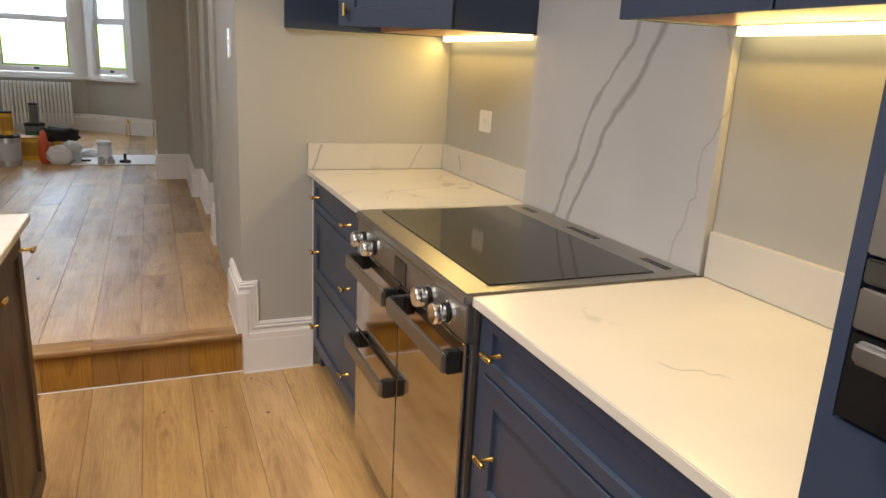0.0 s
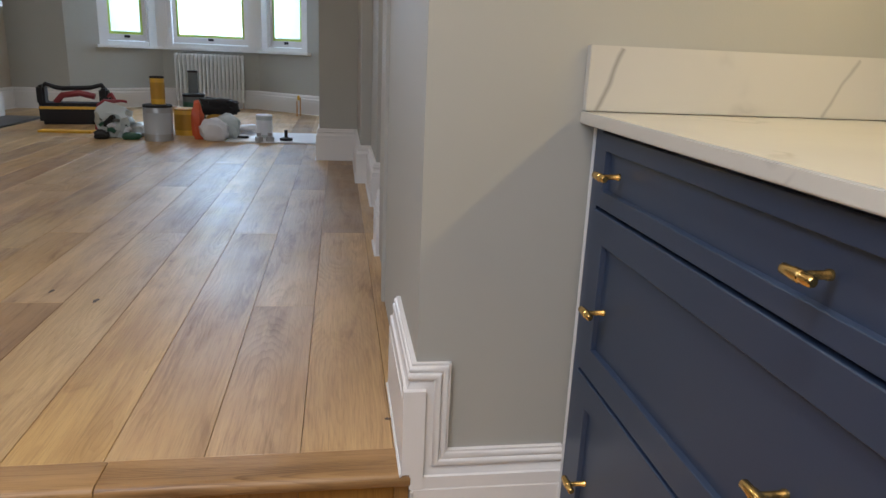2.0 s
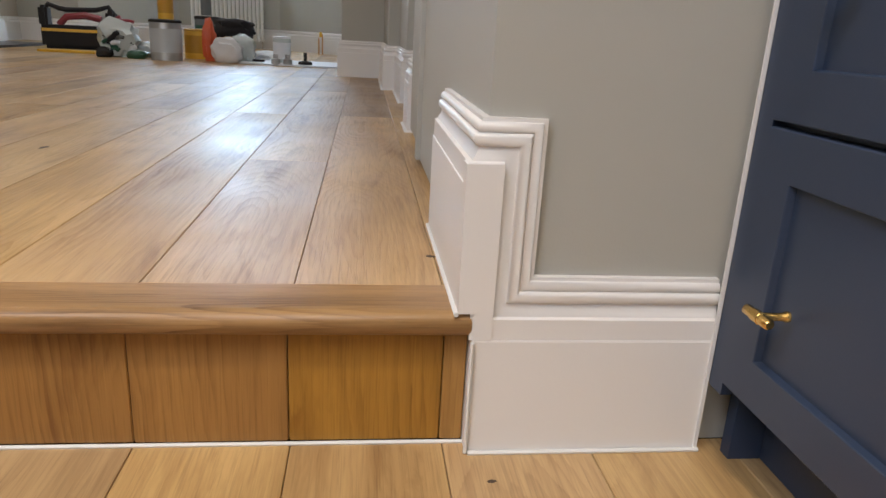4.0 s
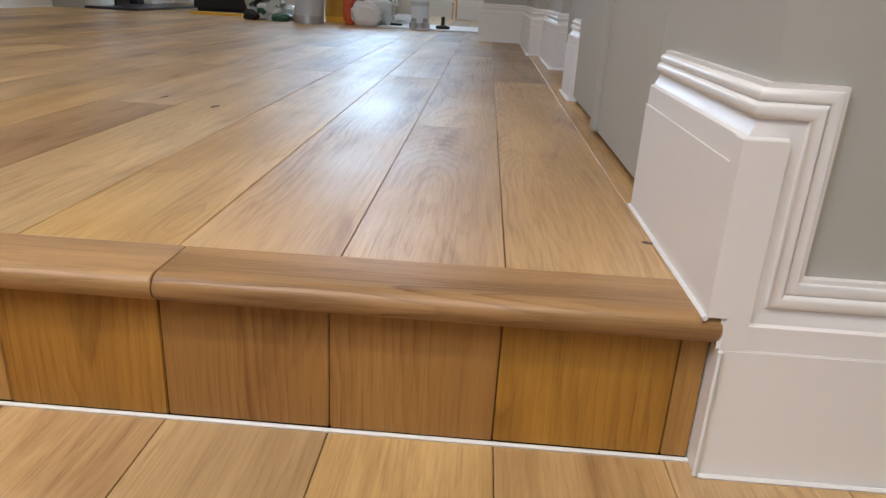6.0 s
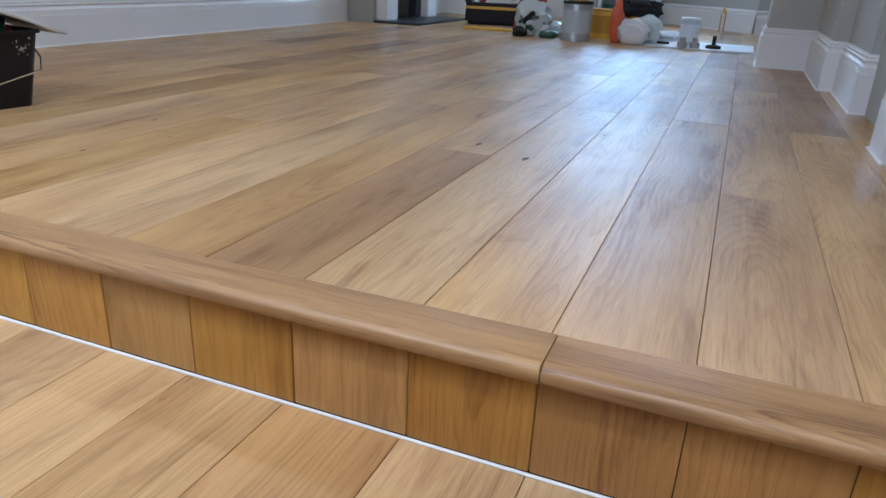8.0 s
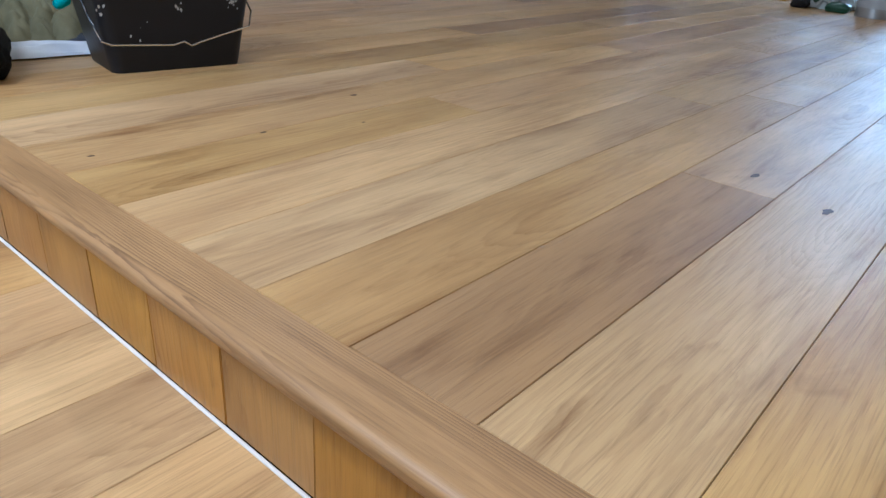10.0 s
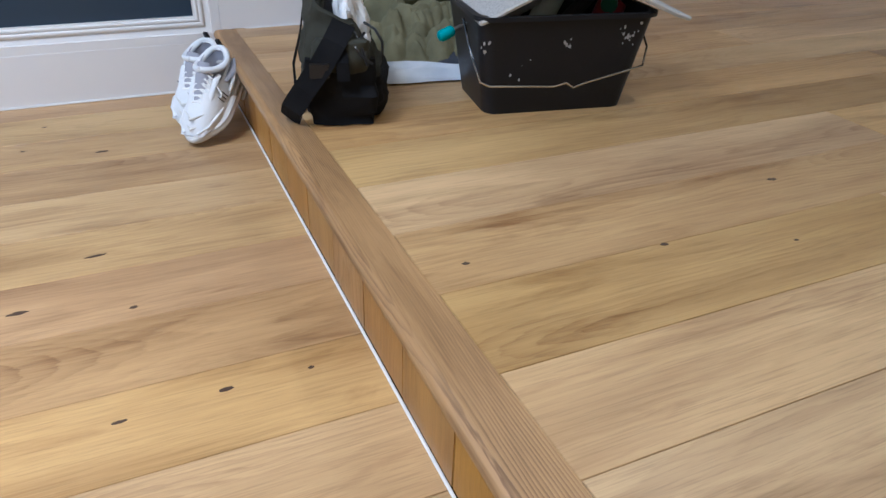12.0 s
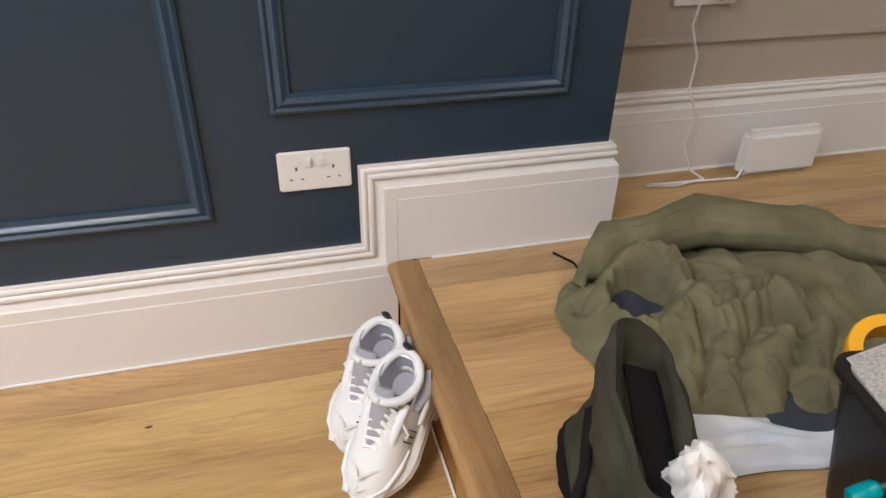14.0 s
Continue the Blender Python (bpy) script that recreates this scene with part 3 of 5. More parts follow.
skirting_run("baseboard", [(XA, 5.12), (XA, 0.488)][::-1][::-1], STEP)
skirting_run("baseboard", [(0.09, 1.535), (0.034, 1.535), (0.034, 1.72), (0.09, 1.72)], STEP)
skirting_run("baseboard", [(0.09, 2.465), (0.055, 2.465), (0.055, 3.14)], STEP)
skirting_run("baseboard", [(0.055, 3.14), (-0.008, 3.14), (-0.008, 4.045), (-0.285, 4.045), (-0.285, 4.37), (0.0, 4.37), (0.0, 7.5), (-0.30, 7.5)] , STEP)
skirting_run("baseboard", [(-0.30, 7.5), BAY[2], BAY[1], BAY[0], (XA, 7.5), (XA, 6.5)], STEP)

# dado moulding on the alcove wall
bm = bmesh.new()
box(bm, XA, XA + 0.012, 0.52, 5.0, 0.545, 0.567, bevel=0.004)
structure("trim_dado", bm, mat_alcove, "taupe painted panel moulding")


# ---- panel mouldings on the navy wall ----
def panel_moulding(y0, y1, z0, z1):
    prof = [(0.0, 0.0), (0.010, 0.0), (0.014, 0.006), (0.010, 0.012), (0.013, 0.017), (0.017, 0.022), (0.013, 0.028), (0.008, 0.031), (0.007, 0.038), (0.0, 0.038)]
    bm = bmesh.new()
    ring = []
    for y, z, sy, sz in ((y0, z0, 1, 1), (y1, z0, -1, 1), (y1, z1, -1, -1), (y0, z1, 1, -1)):
        ring.append([bm.verts.new((XL + d, y + sy * w, z + sz * w)) for d, w in prof])
    for i in range(4):
        a, b = ring[i], ring[(i + 1) % 4]
        for k in range(len(prof) - 1):
            bm.faces.new((a[k], a[k + 1], b[k + 1], b[k]))
    return structure("trim_panel_moulding", bm, mat_navy_highlight, "navy painted panel moulding on the wall", smooth=True)


panel_moulding(-0.239, 0.370, 0.550, 2.35)
panel_moulding(-1.30, -0.376, 0.338, 2.35)
panel_moulding(-2.50, -1.56, 0.345, 2.35)


# ---- electrical fittings ----
def socket(loc, rz, w=0.146, h=0.086, kind="socket"):
    t = thing("wall_socket" if kind == "socket" else "light_switch", "white double electrical socket screwed to the wall" if kind == "socket" else "white square electrical outlet plate on the wall",
              "socket" if kind == "socket" else "switch", loc, rz=rz)
    bm = bmesh.new()
    box(bm, -w / 2, w / 2, -0.009, 0.0, -h / 2, h / 2, bevel=0.003)
    part("faceplate", bm, mat_white_plastic, t)
    if kind == "socket":
        for s in (-1, 1):
            cx = s * 0.037
            # no holes are cut; dark blocks on the plate paint their shade
            part("pin_hole", boxbm(cx - 0.002, cx + 0.002, -0.0094, -0.0085, 0.003, 0.011), mat_grey_mark, t, "dark block standing in for a shaded pin hole")
            for q in (-0.011, 0.011):
                part("pin_hole", boxbm(cx + q - 0.003, cx + q + 0.003, -0.0094, -0.0085, -0.0175, -0.015), mat_grey_mark, t, "dark block standing in for a shaded pin hole")
        for s in (-1, 1):
            part("rocker", boxbm(s * 0.012 - 0.006, s * 0.012 + 0.006, -0.0145, -0.009, 0.012, 0.030, bevel=0.002), mat_white_plastic, t)
    else:
        part("rocker", boxbm(-0.008, 0.008, -0.013, -0.009, -0.012, 0.014, bevel=0.002), mat_white_plastic, t)
    return t


socket((XL, -0.166, 0.425), 90)
socket((XR, -0.417, 1.165), -90, 0.10, 0.086, "plate")
socket((0.007, 0.22, 1.42), -90, 0.075, 0.12, "plate")


# ---- kitchen units ----
def knob(parent, x, y, z, way=-1):
    bm = lathe([(0.006, 0.0), (0.006, 0.004), (0.0045, 0.006), (0.0045, 0.029)], 12)
    m = Matrix.Translation((x, y, z)) @ Matrix.Rotation(radians(90 * way), 4, "Y")
    bm.transform(m)
    tube([(x + way * 0.034, y + s, z) for s in (-0.023, -0.021, -0.007, -0.006, 0.006, 0.007, 0.021, 0.023)], [0.0042, 0.0060, 0.0060, 0.0070, 0.0070, 0.0060, 0.0060, 0.0042], 12, bm)
    return part("handle", bm, mat_brass, parent, "brass T-bar handle", smooth=True)


def framed(x, xb, xi, y0, y1, z0, z1, fr):
    """One mesh: a board whose front is sunk to xi inside a frame."""
    bm = bmesh.new()
    def ring(px, e):
        return [bm.verts.new((px, y, z)) for y, z in ((y0 + e, z0 + e), (y1 - e, z0 + e), (y1 - e, z1 - e), (y0 + e, z1 - e))]
    sg = 1 if xb > x else -1
    rings = [ring(xb, 0.0), ring(x + sg * 0.0015, 0.0), ring(x, 0.0015), ring(x, fr - 0.001), ring(x + sg * 0.001, fr), ring(xi, fr + 0.0015)]
    for a, b in zip(rings, rings[1:]):
        for k in range(4):
            bm.faces.new((a[k], a[(k + 1) % 4], b[(k + 1) % 4], b[k]))
    bm.faces.new(rings[0])
    bm.faces.new(rings[-1])
    return bm


def shaker(parent, x, y0, y1, z0, z1, way=-1, mat=mat_navy, frame=0.045, name="drawer_front"):
    """A framed front standing at x, facing way * x."""
    bm = framed(x, x - way * 0.02, x - way * 0.009, y0, y1, z0, z1, frame)
    return part(name, bm, mat, parent)


def drawer_unit(y0, y1, label, knobs):
    u = thing("drawer_unit", label, "cabinet", (0, 0, 0), "kitchen base units")
    bm = bmesh.new()
    box(bm, 0.327, 0.925, y0, y1, 0.12, 0.885)
    box(bm, 0.39, 0.41, y0, y1, 0.0, 0.12)
    part("carcass", bm, mat_navy, u)
    bm = bmesh.new()
    box(bm, 0.312, 0.328, y1 - 0.03, y1, 0.10, 0.885)
    box(bm, 0.345, 0.389, y1 - 0.02, y1, 0.0, 0.10)
    part("end_stile", bm, mat_navy, u)
    for z0, z1, zk in ((0.752, 0.880, 0.818), (0.440, 0.745, 0.584), (0.120, 0.433, 0.249)):
        f = shaker(u, 0.307, y0 + 0.003, y1 - 0.034, z0, z1, frame=0.03 if z0 > 0.7 else 0.055)
        for ky in knobs:
            knob(f, 0.307, ky, zk)
    return u


drawer_unit(-0.845, -0.030, "navy shaker drawer unit with brass handles", (-0.163, -0.670))
drawer_unit(-2.515, -1.725, "navy shaker drawer unit with brass handles beside the cooker", (-1.83, -2.36))
part_filler = structure("trim_scribe", boxbm(0.307, 0.3115, -0.0295, -0.0265, 0.0, 0.885), mat_caulk, "white scribe line where the unit meets the wall")


def worktop(name, y0, y1, label, end_upstand):
    w = thing(name, label, "worktop", (0, 0, 0), "kitchen worktops")
    bm = boxbm(0.288, 0.925, y0, y1, 0.888, 0.910, bevel=0.002)
    part("slab", bm, mat_marble, w)
    bm = bmesh.new()
    box(bm, 0.91, 0.929, max(y0, -2.515), y1 if not end_upstand else y1, 0.911, 1.024, bevel=0.0015)
    part("upstand", bm, mat_marble, w)
    if end_upstand:
        part("upstand", boxbm(0.290, 0.909, y1 - 0.019, y1, 0.911, 1.024, bevel=0.0015), mat_marble, w)
    return w


worktop("worktop", -0.848, -0.001, "cream-white veined quartz worktop with upstand", True)
worktop("worktop", -2.515, -1.722, "cream-white veined quartz worktop with upstand beside the cooker", False)

# splash slab behind the cooker with two diagonal veins
sl = thing("splashback", "full-height white marble-look splashback with grey veins", "splashback", (0, 0, 0))
part("slab", boxbm(0.905, 0.929, -1.710, -0.812, 0.908, 2.55, bevel=0.001), mat_slab, sl)
# ---- range cooker ----
rc = thing("range_cooker", "stainless steel range cooker with black glass hob and four ovens", "cooker", (0, 0, 0))
bm = bmesh.new()
box(bm, 0.300, 0.90, -1.718, -0.852, 0.08, 0.885)
part("body", bm, mat_steel, rc)
bm = bmesh.new()
box(bm, 0.272, 0.905, -1.718, -0.852, 0.886, 0.914, bevel=0.006)
part("hob_surround", bm, mat_steel, rc, "brushed steel hob surround", smooth=True)
part("hob_glass", boxbm(0.348, 0.800, -1.675, -0.888, 0.9125, 0.9165, bevel=0.0015), mat_hob, rc, "black ceramic hob glass")
for y0, y1 in ((-0.99, -0.91), (-1.35, -1.20), (-1.66, -1.56)):
    for vx in (0.846, 0.860):
        part("vent_slot", boxbm(vx, vx + 0.006, y0, y1, 0.912, 0.9155), mat_black, rc, "dark vent slot")
part("control_panel", boxbm(0.280, 0.300, -1.716, -0.854, 0.800, 0.885, bevel=0.003), mat_steel, rc)
part("display", boxbm(0.2775, 0.281, -1.33, -1.235, 0.805, 0.868, bevel=0.001), mat_hob, rc, "dark clock display")
for ky in (-0.955, -1.063, -1.512, -1.628):
    bm = lathe([(0.027, 0.0), (0.027, 0.006), (0.021, 0.008), (0.021, 0.016), (0.0245, 0.020), (0.0245, 0.042), (0.022, 0.046), (0.0, 0.047)][:-1], 28)
    k = part("control_knob", bm, mat_chrome, rc, "chrome control knob", smooth=True, m=Matrix.Translation((0.280, ky, 0.843)) @ Matrix.Rotation(radians(-90), 4, "Y"))
    bm = lathe([(0.0215, 0.008), (0.0235, 0.009), (0.0235, 0.018), (0.0215, 0.019)], 24)
    part("knob_ring", bm, mat_black, k, "black grip ring", smooth=True, m=Matrix.Translation((0.280, ky, 0.843)) @ Matrix.Rotation(radians(-90), 4, "Y"))
for y0, y1, z0, z1, hz in ((-1.278, -0.856, 0.520, 0.796, 0.750), (-1.278, -0.856, 0.10, 0.514, 0.476), (-1.714, -1.284, 0.10, 0.796, 0.750)):
    d = part("oven_door", boxbm(0.280, 0.300, y0, y1, z0, z1, bevel=0.003), mat_oven_glass, rc, "mirrored oven door reflecting the floor")
    hb = bmesh.new()
    box(hb, 0.235, 0.247, y0 + 0.015, y1 - 0.015, hz - 0.023, hz + 0.023, bevel=0.004)
    part("handle", hb, mat_steel, d, "flat steel bar handle")
    for yy in (y0 + 0.028, y1 - 0.028):
        part("handle_bracket", boxbm(0.247, 0.281, yy - 0.014, yy + 0.014, hz - 0.026, hz + 0.026, bevel=0.003), mat_black, d, "black handle bracket")
for yy in (-0.89, -1.68):
    part("foot", boxbm(0.36, 0.40, yy - 0.02, yy + 0.02, 0.0, 0.08, bevel=0.004), mat_black, rc)
part("kickboard", boxbm(0.42, 0.44, -1.718, -0.852, 0.0, 0.079), mat_navy, rc)


# ---- wall cabinets ----
def wall_cabinet(y0, y1, label, open_doors):
    c = thing("wall_cabinet", label, "cabinet", (0, 0, 0), "kitchen wall cabinets")
    t = 0.018
    part("side_panel", boxbm(0.60, 0.925, y0, y0 + t, 1.49, 2.40), mat_navy, c)
    part("side_panel", boxbm(0.60, 0.925, y1 - t, y1, 1.49, 2.40), mat_navy, c)
    part("base_panel", boxbm(0.60, 0.875, y0 + t, y1 - t, 1.495, 1.513), mat_birch, c, "warm wood cabinet base")
    part("back_panel", boxbm(0.915, 0.925, y0 + t, y1 - t, 1.49, 2.40), mat_birch, c)
    part("top_panel", boxbm(0.60, 0.925, y0 + t, y1 - t, 2.382, 2.40), mat_navy, c)
    part("led_strip", boxbm(0.885, 0.905, y0 + t + 0.006, y1 - t - 0.006, 1.474, 1.494), mat_led, c, "glowing warm LED strip under the cabinet")
    half = (y1 - y0) / 2 - 0.002
    for hinge, turn in ((y1, -1), (y0, 1)):
        ang = 0.0
        if open_doors:
            ang = 88 if turn == -1 else 49
        s = 1 if turn == 1 else -1
        a0, a1 = sorted((0, s * half))
        bm = framed(-0.020, 0.0, -0.011, a0, a1, 0, 0.905, 0.06)
        d = part("door", bm, mat_navy, c)
        rot = ang if turn == 1 else -ang
        d.matrix_basis = pose(0.598, hinge - (0.012 if turn == -1 else 0), 1.488, 0, 0, rot)
        kb = lathe([(0.006, 0.0), (0.0045, 0.004), (0.0045, 0.02)], 10)
        kb.transform(Matrix.Rotation(radians(-90), 4, "Y"))
        tube([(-0.024, 0, -0.02), (-0.024, 0, 0.02)], 0.006, 10, kb)
        part("handle", kb, mat_brass, d, "brass T-bar handle", smooth=True, m=Matrix.Translation((-0.02, s * (half - 0.03), 0.05)))
    return c


mat_led = material("warm_led", (1, 0.9, 0.6), 0.5)
mat_led.node_tree.nodes["Principled BSDF"].inputs["Emission Color"].default_value = (1.0, 0.86, 0.45, 1)
mat_led.node_tree.nodes["Principled BSDF"].inputs["Emission Strength"].default_value = 6.0
wall_cabinet(-0.812, -0.002, "navy wall cabinet with both doors standing open", True)
wall_cabinet(-2.515, -1.712, "navy wall cabinet with closed doors", False)

# tall unit with built-in oven
tu = thing("tall_oven_unit", "tall navy unit with a built-in oven", "cabinet", (0, 0, 0))
part("carcass", boxbm(0.33, 0.925, -3.12, -2.52, 0.0, 2.40), mat_navy, tu)
bm = bmesh.new()
box(bm, 0.31, 0.33, -3.12, -2.52, 0.0, 1.055)
box(bm, 0.31, 0.33, -3.12, -2.52, 1.75, 2.40)
box(bm, 0.31, 0.33, -2.538, -2.52, 1.055, 1.75)
box(bm, 0.31, 0.33, -3.12, -3.102, 1.055, 1.75)
part("front_frame", bm, mat_navy, tu)
for z0, z1 in ((1.06, 1.150), (1.20, 1.225), (1.40, 1.62)):
    part("oven_glass", boxbm(0.305, 0.33, -3.10, -2.542, z0, z1, bevel=0.002), mat_hob, tu, "black oven glass")
part("oven_fascia", boxbm(0.303, 0.33, -3.10, -2.542, 1.229, 1.396, bevel=0.002), mat_steel, tu, "steel oven fascia")
part("oven_fascia", boxbm(0.304, 0.33, -3.10, -2.542, 1.154, 1.196, bevel=0.002), mat_steel, tu, "steel oven fascia")
bm = bmesh.new()
box(bm, 0.262, 0.276, -3.07, -2.575, 1.136, 1.158, bevel=0.004)
for y in (-3.04, -2.605):
    box(bm, 0.276, 0.3055, y - 0.01, y + 0.01, 1.139, 1.1495, bevel=0.003)
part("handle", bm, mat_steel, tu, "brushed steel oven handle", smooth=True)

# ---- island ----
isl = thing("kitchen_island", "dark brown timber kitchen island with a white quartz top", "island", (0, 0, 0))
part("carcass", boxbm(-1.52, -0.69, -2.75, -0.83, 0.10, 0.895), mat_brown, isl)
part("worktop", boxbm(-1.57, -0.648, -2.80, -0.785, 0.897, 0.918, bevel=0.002), mat_marble, isl, "white quartz top")
part("kickboard", boxbm(-1.46, -0.74, -2.70, -0.88, 0.0, 0.10), mat_brown, isl)
for y0, y1 in ((-1.265, -0.832), (-1.70, -1.269), (-2.135, -1.704), (-2.57, -2.139)):
    d = shaker(isl, -0.671, y0, y1, 0.11, 0.885, way=1, mat=mat_brown, name="door", frame=0.06)
    knob(d, -0.671, y1 - 0.035, 0.835, 1)

# ---- flush cupboard doors in the upper room ----
cd = thing("wall_cupboard", "pair of tall grey flush cupboard doors", "cupboard", (0, 0, 0))
part("door", boxbm(0.008, 0.039, 0.445, 0.930, STEP + 0.012, 2.5, bevel=0.002), mat_wall, cd)
part("jamb", boxbm(-0.003, 0.039, 0.934, 0.975, STEP + 0.012, 2.5, bevel=0.002), mat_wall, cd)
part("door", boxbm(0.020, 0.039, 0.979, 1.53, STEP + 0.012, 2.5, bevel=0.002), mat_wall, cd)

mat_hearth = material("dark_slate", (0.035, 0.036, 0.042), 0.35, build=paint(90, 0.0006, 0.2))
m_yellow2 = material("glossy_yellow_tape", (0.85, 0.42, 0.01), 0.3)
m_teal = material("teal_plastic", (0.0, 0.30, 0.34), 0.3)
TUB, TUB_RZ = (-2.640, 0.655, STEP), 81
BOARD = pose(-2.623, 0.695, STEP + 0.231, 0, 0, 79)
TAPE = pose(-2.815, 0.565, STEP + 0.206, 20, 20, 0) @ Matrix.Diagonal((0.9, 0.9, 0.9, 1))
SCREW = pose(-2.652, 0.372, STEP + 0.166, -66, 0, -6) @ Matrix.Scale(0.8, 4)
COAT = (-3.13, 0.655, STEP)
BAG, BAG_RZ = (-2.752, 0.170, STEP), -18
SHIRT = pose(-2.862, 0.455, STEP, 0, 0, -14)
DARKCLOTH = (-2.925, 0.66, STEP)
SHOE1 = pose(-3.138, -0.092, 0.062, 0, 27, -42) @ Matrix.Diagonal((0.92, 1.10, 1.0, 1))
SHOE2 = pose(-3.246, -0.104, 0.062, 0, 27, -42) @ Matrix.Diagonal((0.92, 1.10, 1.0, 1))

# ---- fireplace ----
fp = thing("fireplace", "white fireplace surround with a black cast-iron insert", "fireplace", (0, 0, 0))
bm = bmesh.new()
box(bm, XA, -3.55, 5.15, 5.45, STEP, 2.86)
box(bm, XA, -3.55, 6.25, 6.50, STEP, 2.86)
box(bm, XA, -3.55, 5.45, 6.25, 1.15, 2.86)
structure("wall_chimney_breast", bm, mat_wall, "grey-green painted chimney breast")
for y0, y1 in ((5.22, 5.42), (6.16, 6.36)):
    part("surround_leg", boxbm(-3.55, -3.47, y0, y1, STEP + 0.22, 1.249, bevel=0.004), mat_trim, fp, "white fireplace leg")
    part("leg_plinth", boxbm(-3.55, -3.44, y0 - 0.015, y1 + 0.015, STEP + 0.023, STEP + 0.219, bevel=0.006), mat_trim, fp, "white fireplace plinth block")
bm = bmesh.new()
box(bm, -3.55, -3.48, 5.42, 6.16, 1.0, 1.25, bevel=0.004)
box(bm, -3.55, -3.36, 5.16, 6.42, 1.25, 1.30, bevel=0.006)
part("mantel", bm, mat_trim, fp)
bm = bmesh.new()
box(bm, -3.60, -3.52, 5.42, 5.56, STEP, 1.0)
box(bm, -3.60, -3.52, 6.02, 6.16, STEP, 1.0)
box(bm, -3.60, -3.52, 5.56, 6.02, 0.85, 1.0)
box(bm, -3.80, -3.78, 5.45, 6.13, STEP, 1.0)
part("insert", bm, mat_soot, fp, "black cast-iron insert")
part("hearth", boxbm(-3.55, -3.10, 5.15, 6.42, STEP + 0.001, STEP + 0.022, bevel=0.003), mat_hearth, fp, "dark slate hearth")

# ---- radiator ----
ra = thing("radiator", "white column radiator below the bay window", "radiator", (-1.75, 8.12, 0.28))
for i in range(18):
    x = -0.40 + i * 0.047
    bm = bmesh.new()
    for y in (-0.03, 0.03):
        tube([(x, y, 0.0), (x, y, 0.02), (x, y, 0.55), (x, y, 0.57)], [0.012, 0.014, 0.014, 0.012], 8, bm)
    box(bm, x - 0.019, x + 0.019, -0.042, 0.042, 0.0, 0.035, bevel=0.01)
    box(bm, x - 0.019, x + 0.019, -0.042, 0.042, 0.545, 0.58, bevel=0.01)
    part("column", bm, mat_white_plastic, ra, smooth=True)
for x in (-0.40, 0.399):
    part("pipe", tube([(x, 0, 0.02), (x, 0, -0.088)], 0.009, 8), mat_chrome, ra)

# ---- far clutter ----
def can(loc, r, h, body, lid, label, band=None):
    c = thing("paint_tin", label, "tin", loc, "decorating clutter")
    part("body", lathe([(r, 0.0), (r, h * 0.97), (r * 0.95, h)], 20), body, c, smooth=True)
    part("lid", lathe([(r * 1.03, h * 0.95), (r * 1.03, h * 1.01), (r * 0.9, h * 1.03)], 20), lid, c, smooth=True)
    if band:
        part("label_band", lathe([(r * 1.008, h * 0.2), (r * 1.008, h * 0.8)], 20), band, c, smooth=True)
    return c


def cheap(name, c, rough=0.5, metal=0.0):
    return material(name, c, rough, metal, build=paint(60, 0.001, 0.12))


m_tin = cheap("tin_grey", (0.42, 0.43, 0.44), 0.35, 0.6)
m_yellow = cheap("yellow_plastic", (0.72, 0.42, 0.03), 0.4)
m_orange = cheap("orange_plastic", (0.60, 0.10, 0.03), 0.45)
m_tinlabel = cheap("tin_label", (0.50, 0.54, 0.58), 0.4)
m_ochre = cheap("ochre_label", (0.50, 0.27, 0.02), 0.5)
m_red = cheap("red_plastic", (0.24, 0.022, 0.032), 0.4)
m_bagblack = cheap("black_canvas", (0.014, 0.013, 0.014), 0.8)
m_green = cheap("green_bottle", (0.03, 0.10, 0.06), 0.3)
m_grey = cheap("grey_plastic", (0.13, 0.14, 0.14), 0.5)
m_white = cheap("white_sheet", (0.74, 0.75, 0.78), 0.6)
m_glassy = cheap("milky_plastic", (0.55, 0.60, 0.60), 0.25)

bagf = thing("tool_bag", "open black canvas tool bag with yellow trim and red grips", "bag", (-2.66, 6.05, STEP), rz=12)
bm = bmesh.new()
box(bm, -0.30, 0.30, -0.13, 0.13, 0.0, 0.20, bevel=0.03)
part("body", bm, m_bagblack, bagf, smooth=True)
part("trim_band", boxbm(-0.29, 0.29, -0.136, -0.128, 0.145, 0.170), m_yellow, bagf, "yellow trim band")
bm = bmesh.new()
tube([(-0.29, 0, 0.17), (-0.30, 0, 0.30), (-0.24, 0, 0.37), (-0.16, 0, 0.34), (-0.10, 0, 0.33), (0.14, 0, 0.34), (0.24, 0, 0.37), (0.30, 0, 0.28), (0.31, 0, 0.16)], 0.022, 8, bm)
box(bm, -0.31, -0.24, -0.11, 0.11, 0.18, 0.36, bevel=0.02)
box(bm, 0.22, 0.30, -0.11, 0.11, 0.18, 0.34, bevel=0.02)
part("handle", bm, m_bagblack, bagf, smooth=True)
bm = bmesh.new()
tube([(-0.16, -0.04, 0.2), (-0.1, -0.05, 0.27), (0.05, -0.03, 0.29), (0.18, -0.04, 0.26)], 0.03, 8, bm)
tube([(0.26, -0.06, 0.24), (0.33, -0.08, 0.29), (0.36, -0.09, 0.21)], 0.022, 8, bm)
part("grip", bm, m_red, bagf, "dark red tool grips", smooth=True)

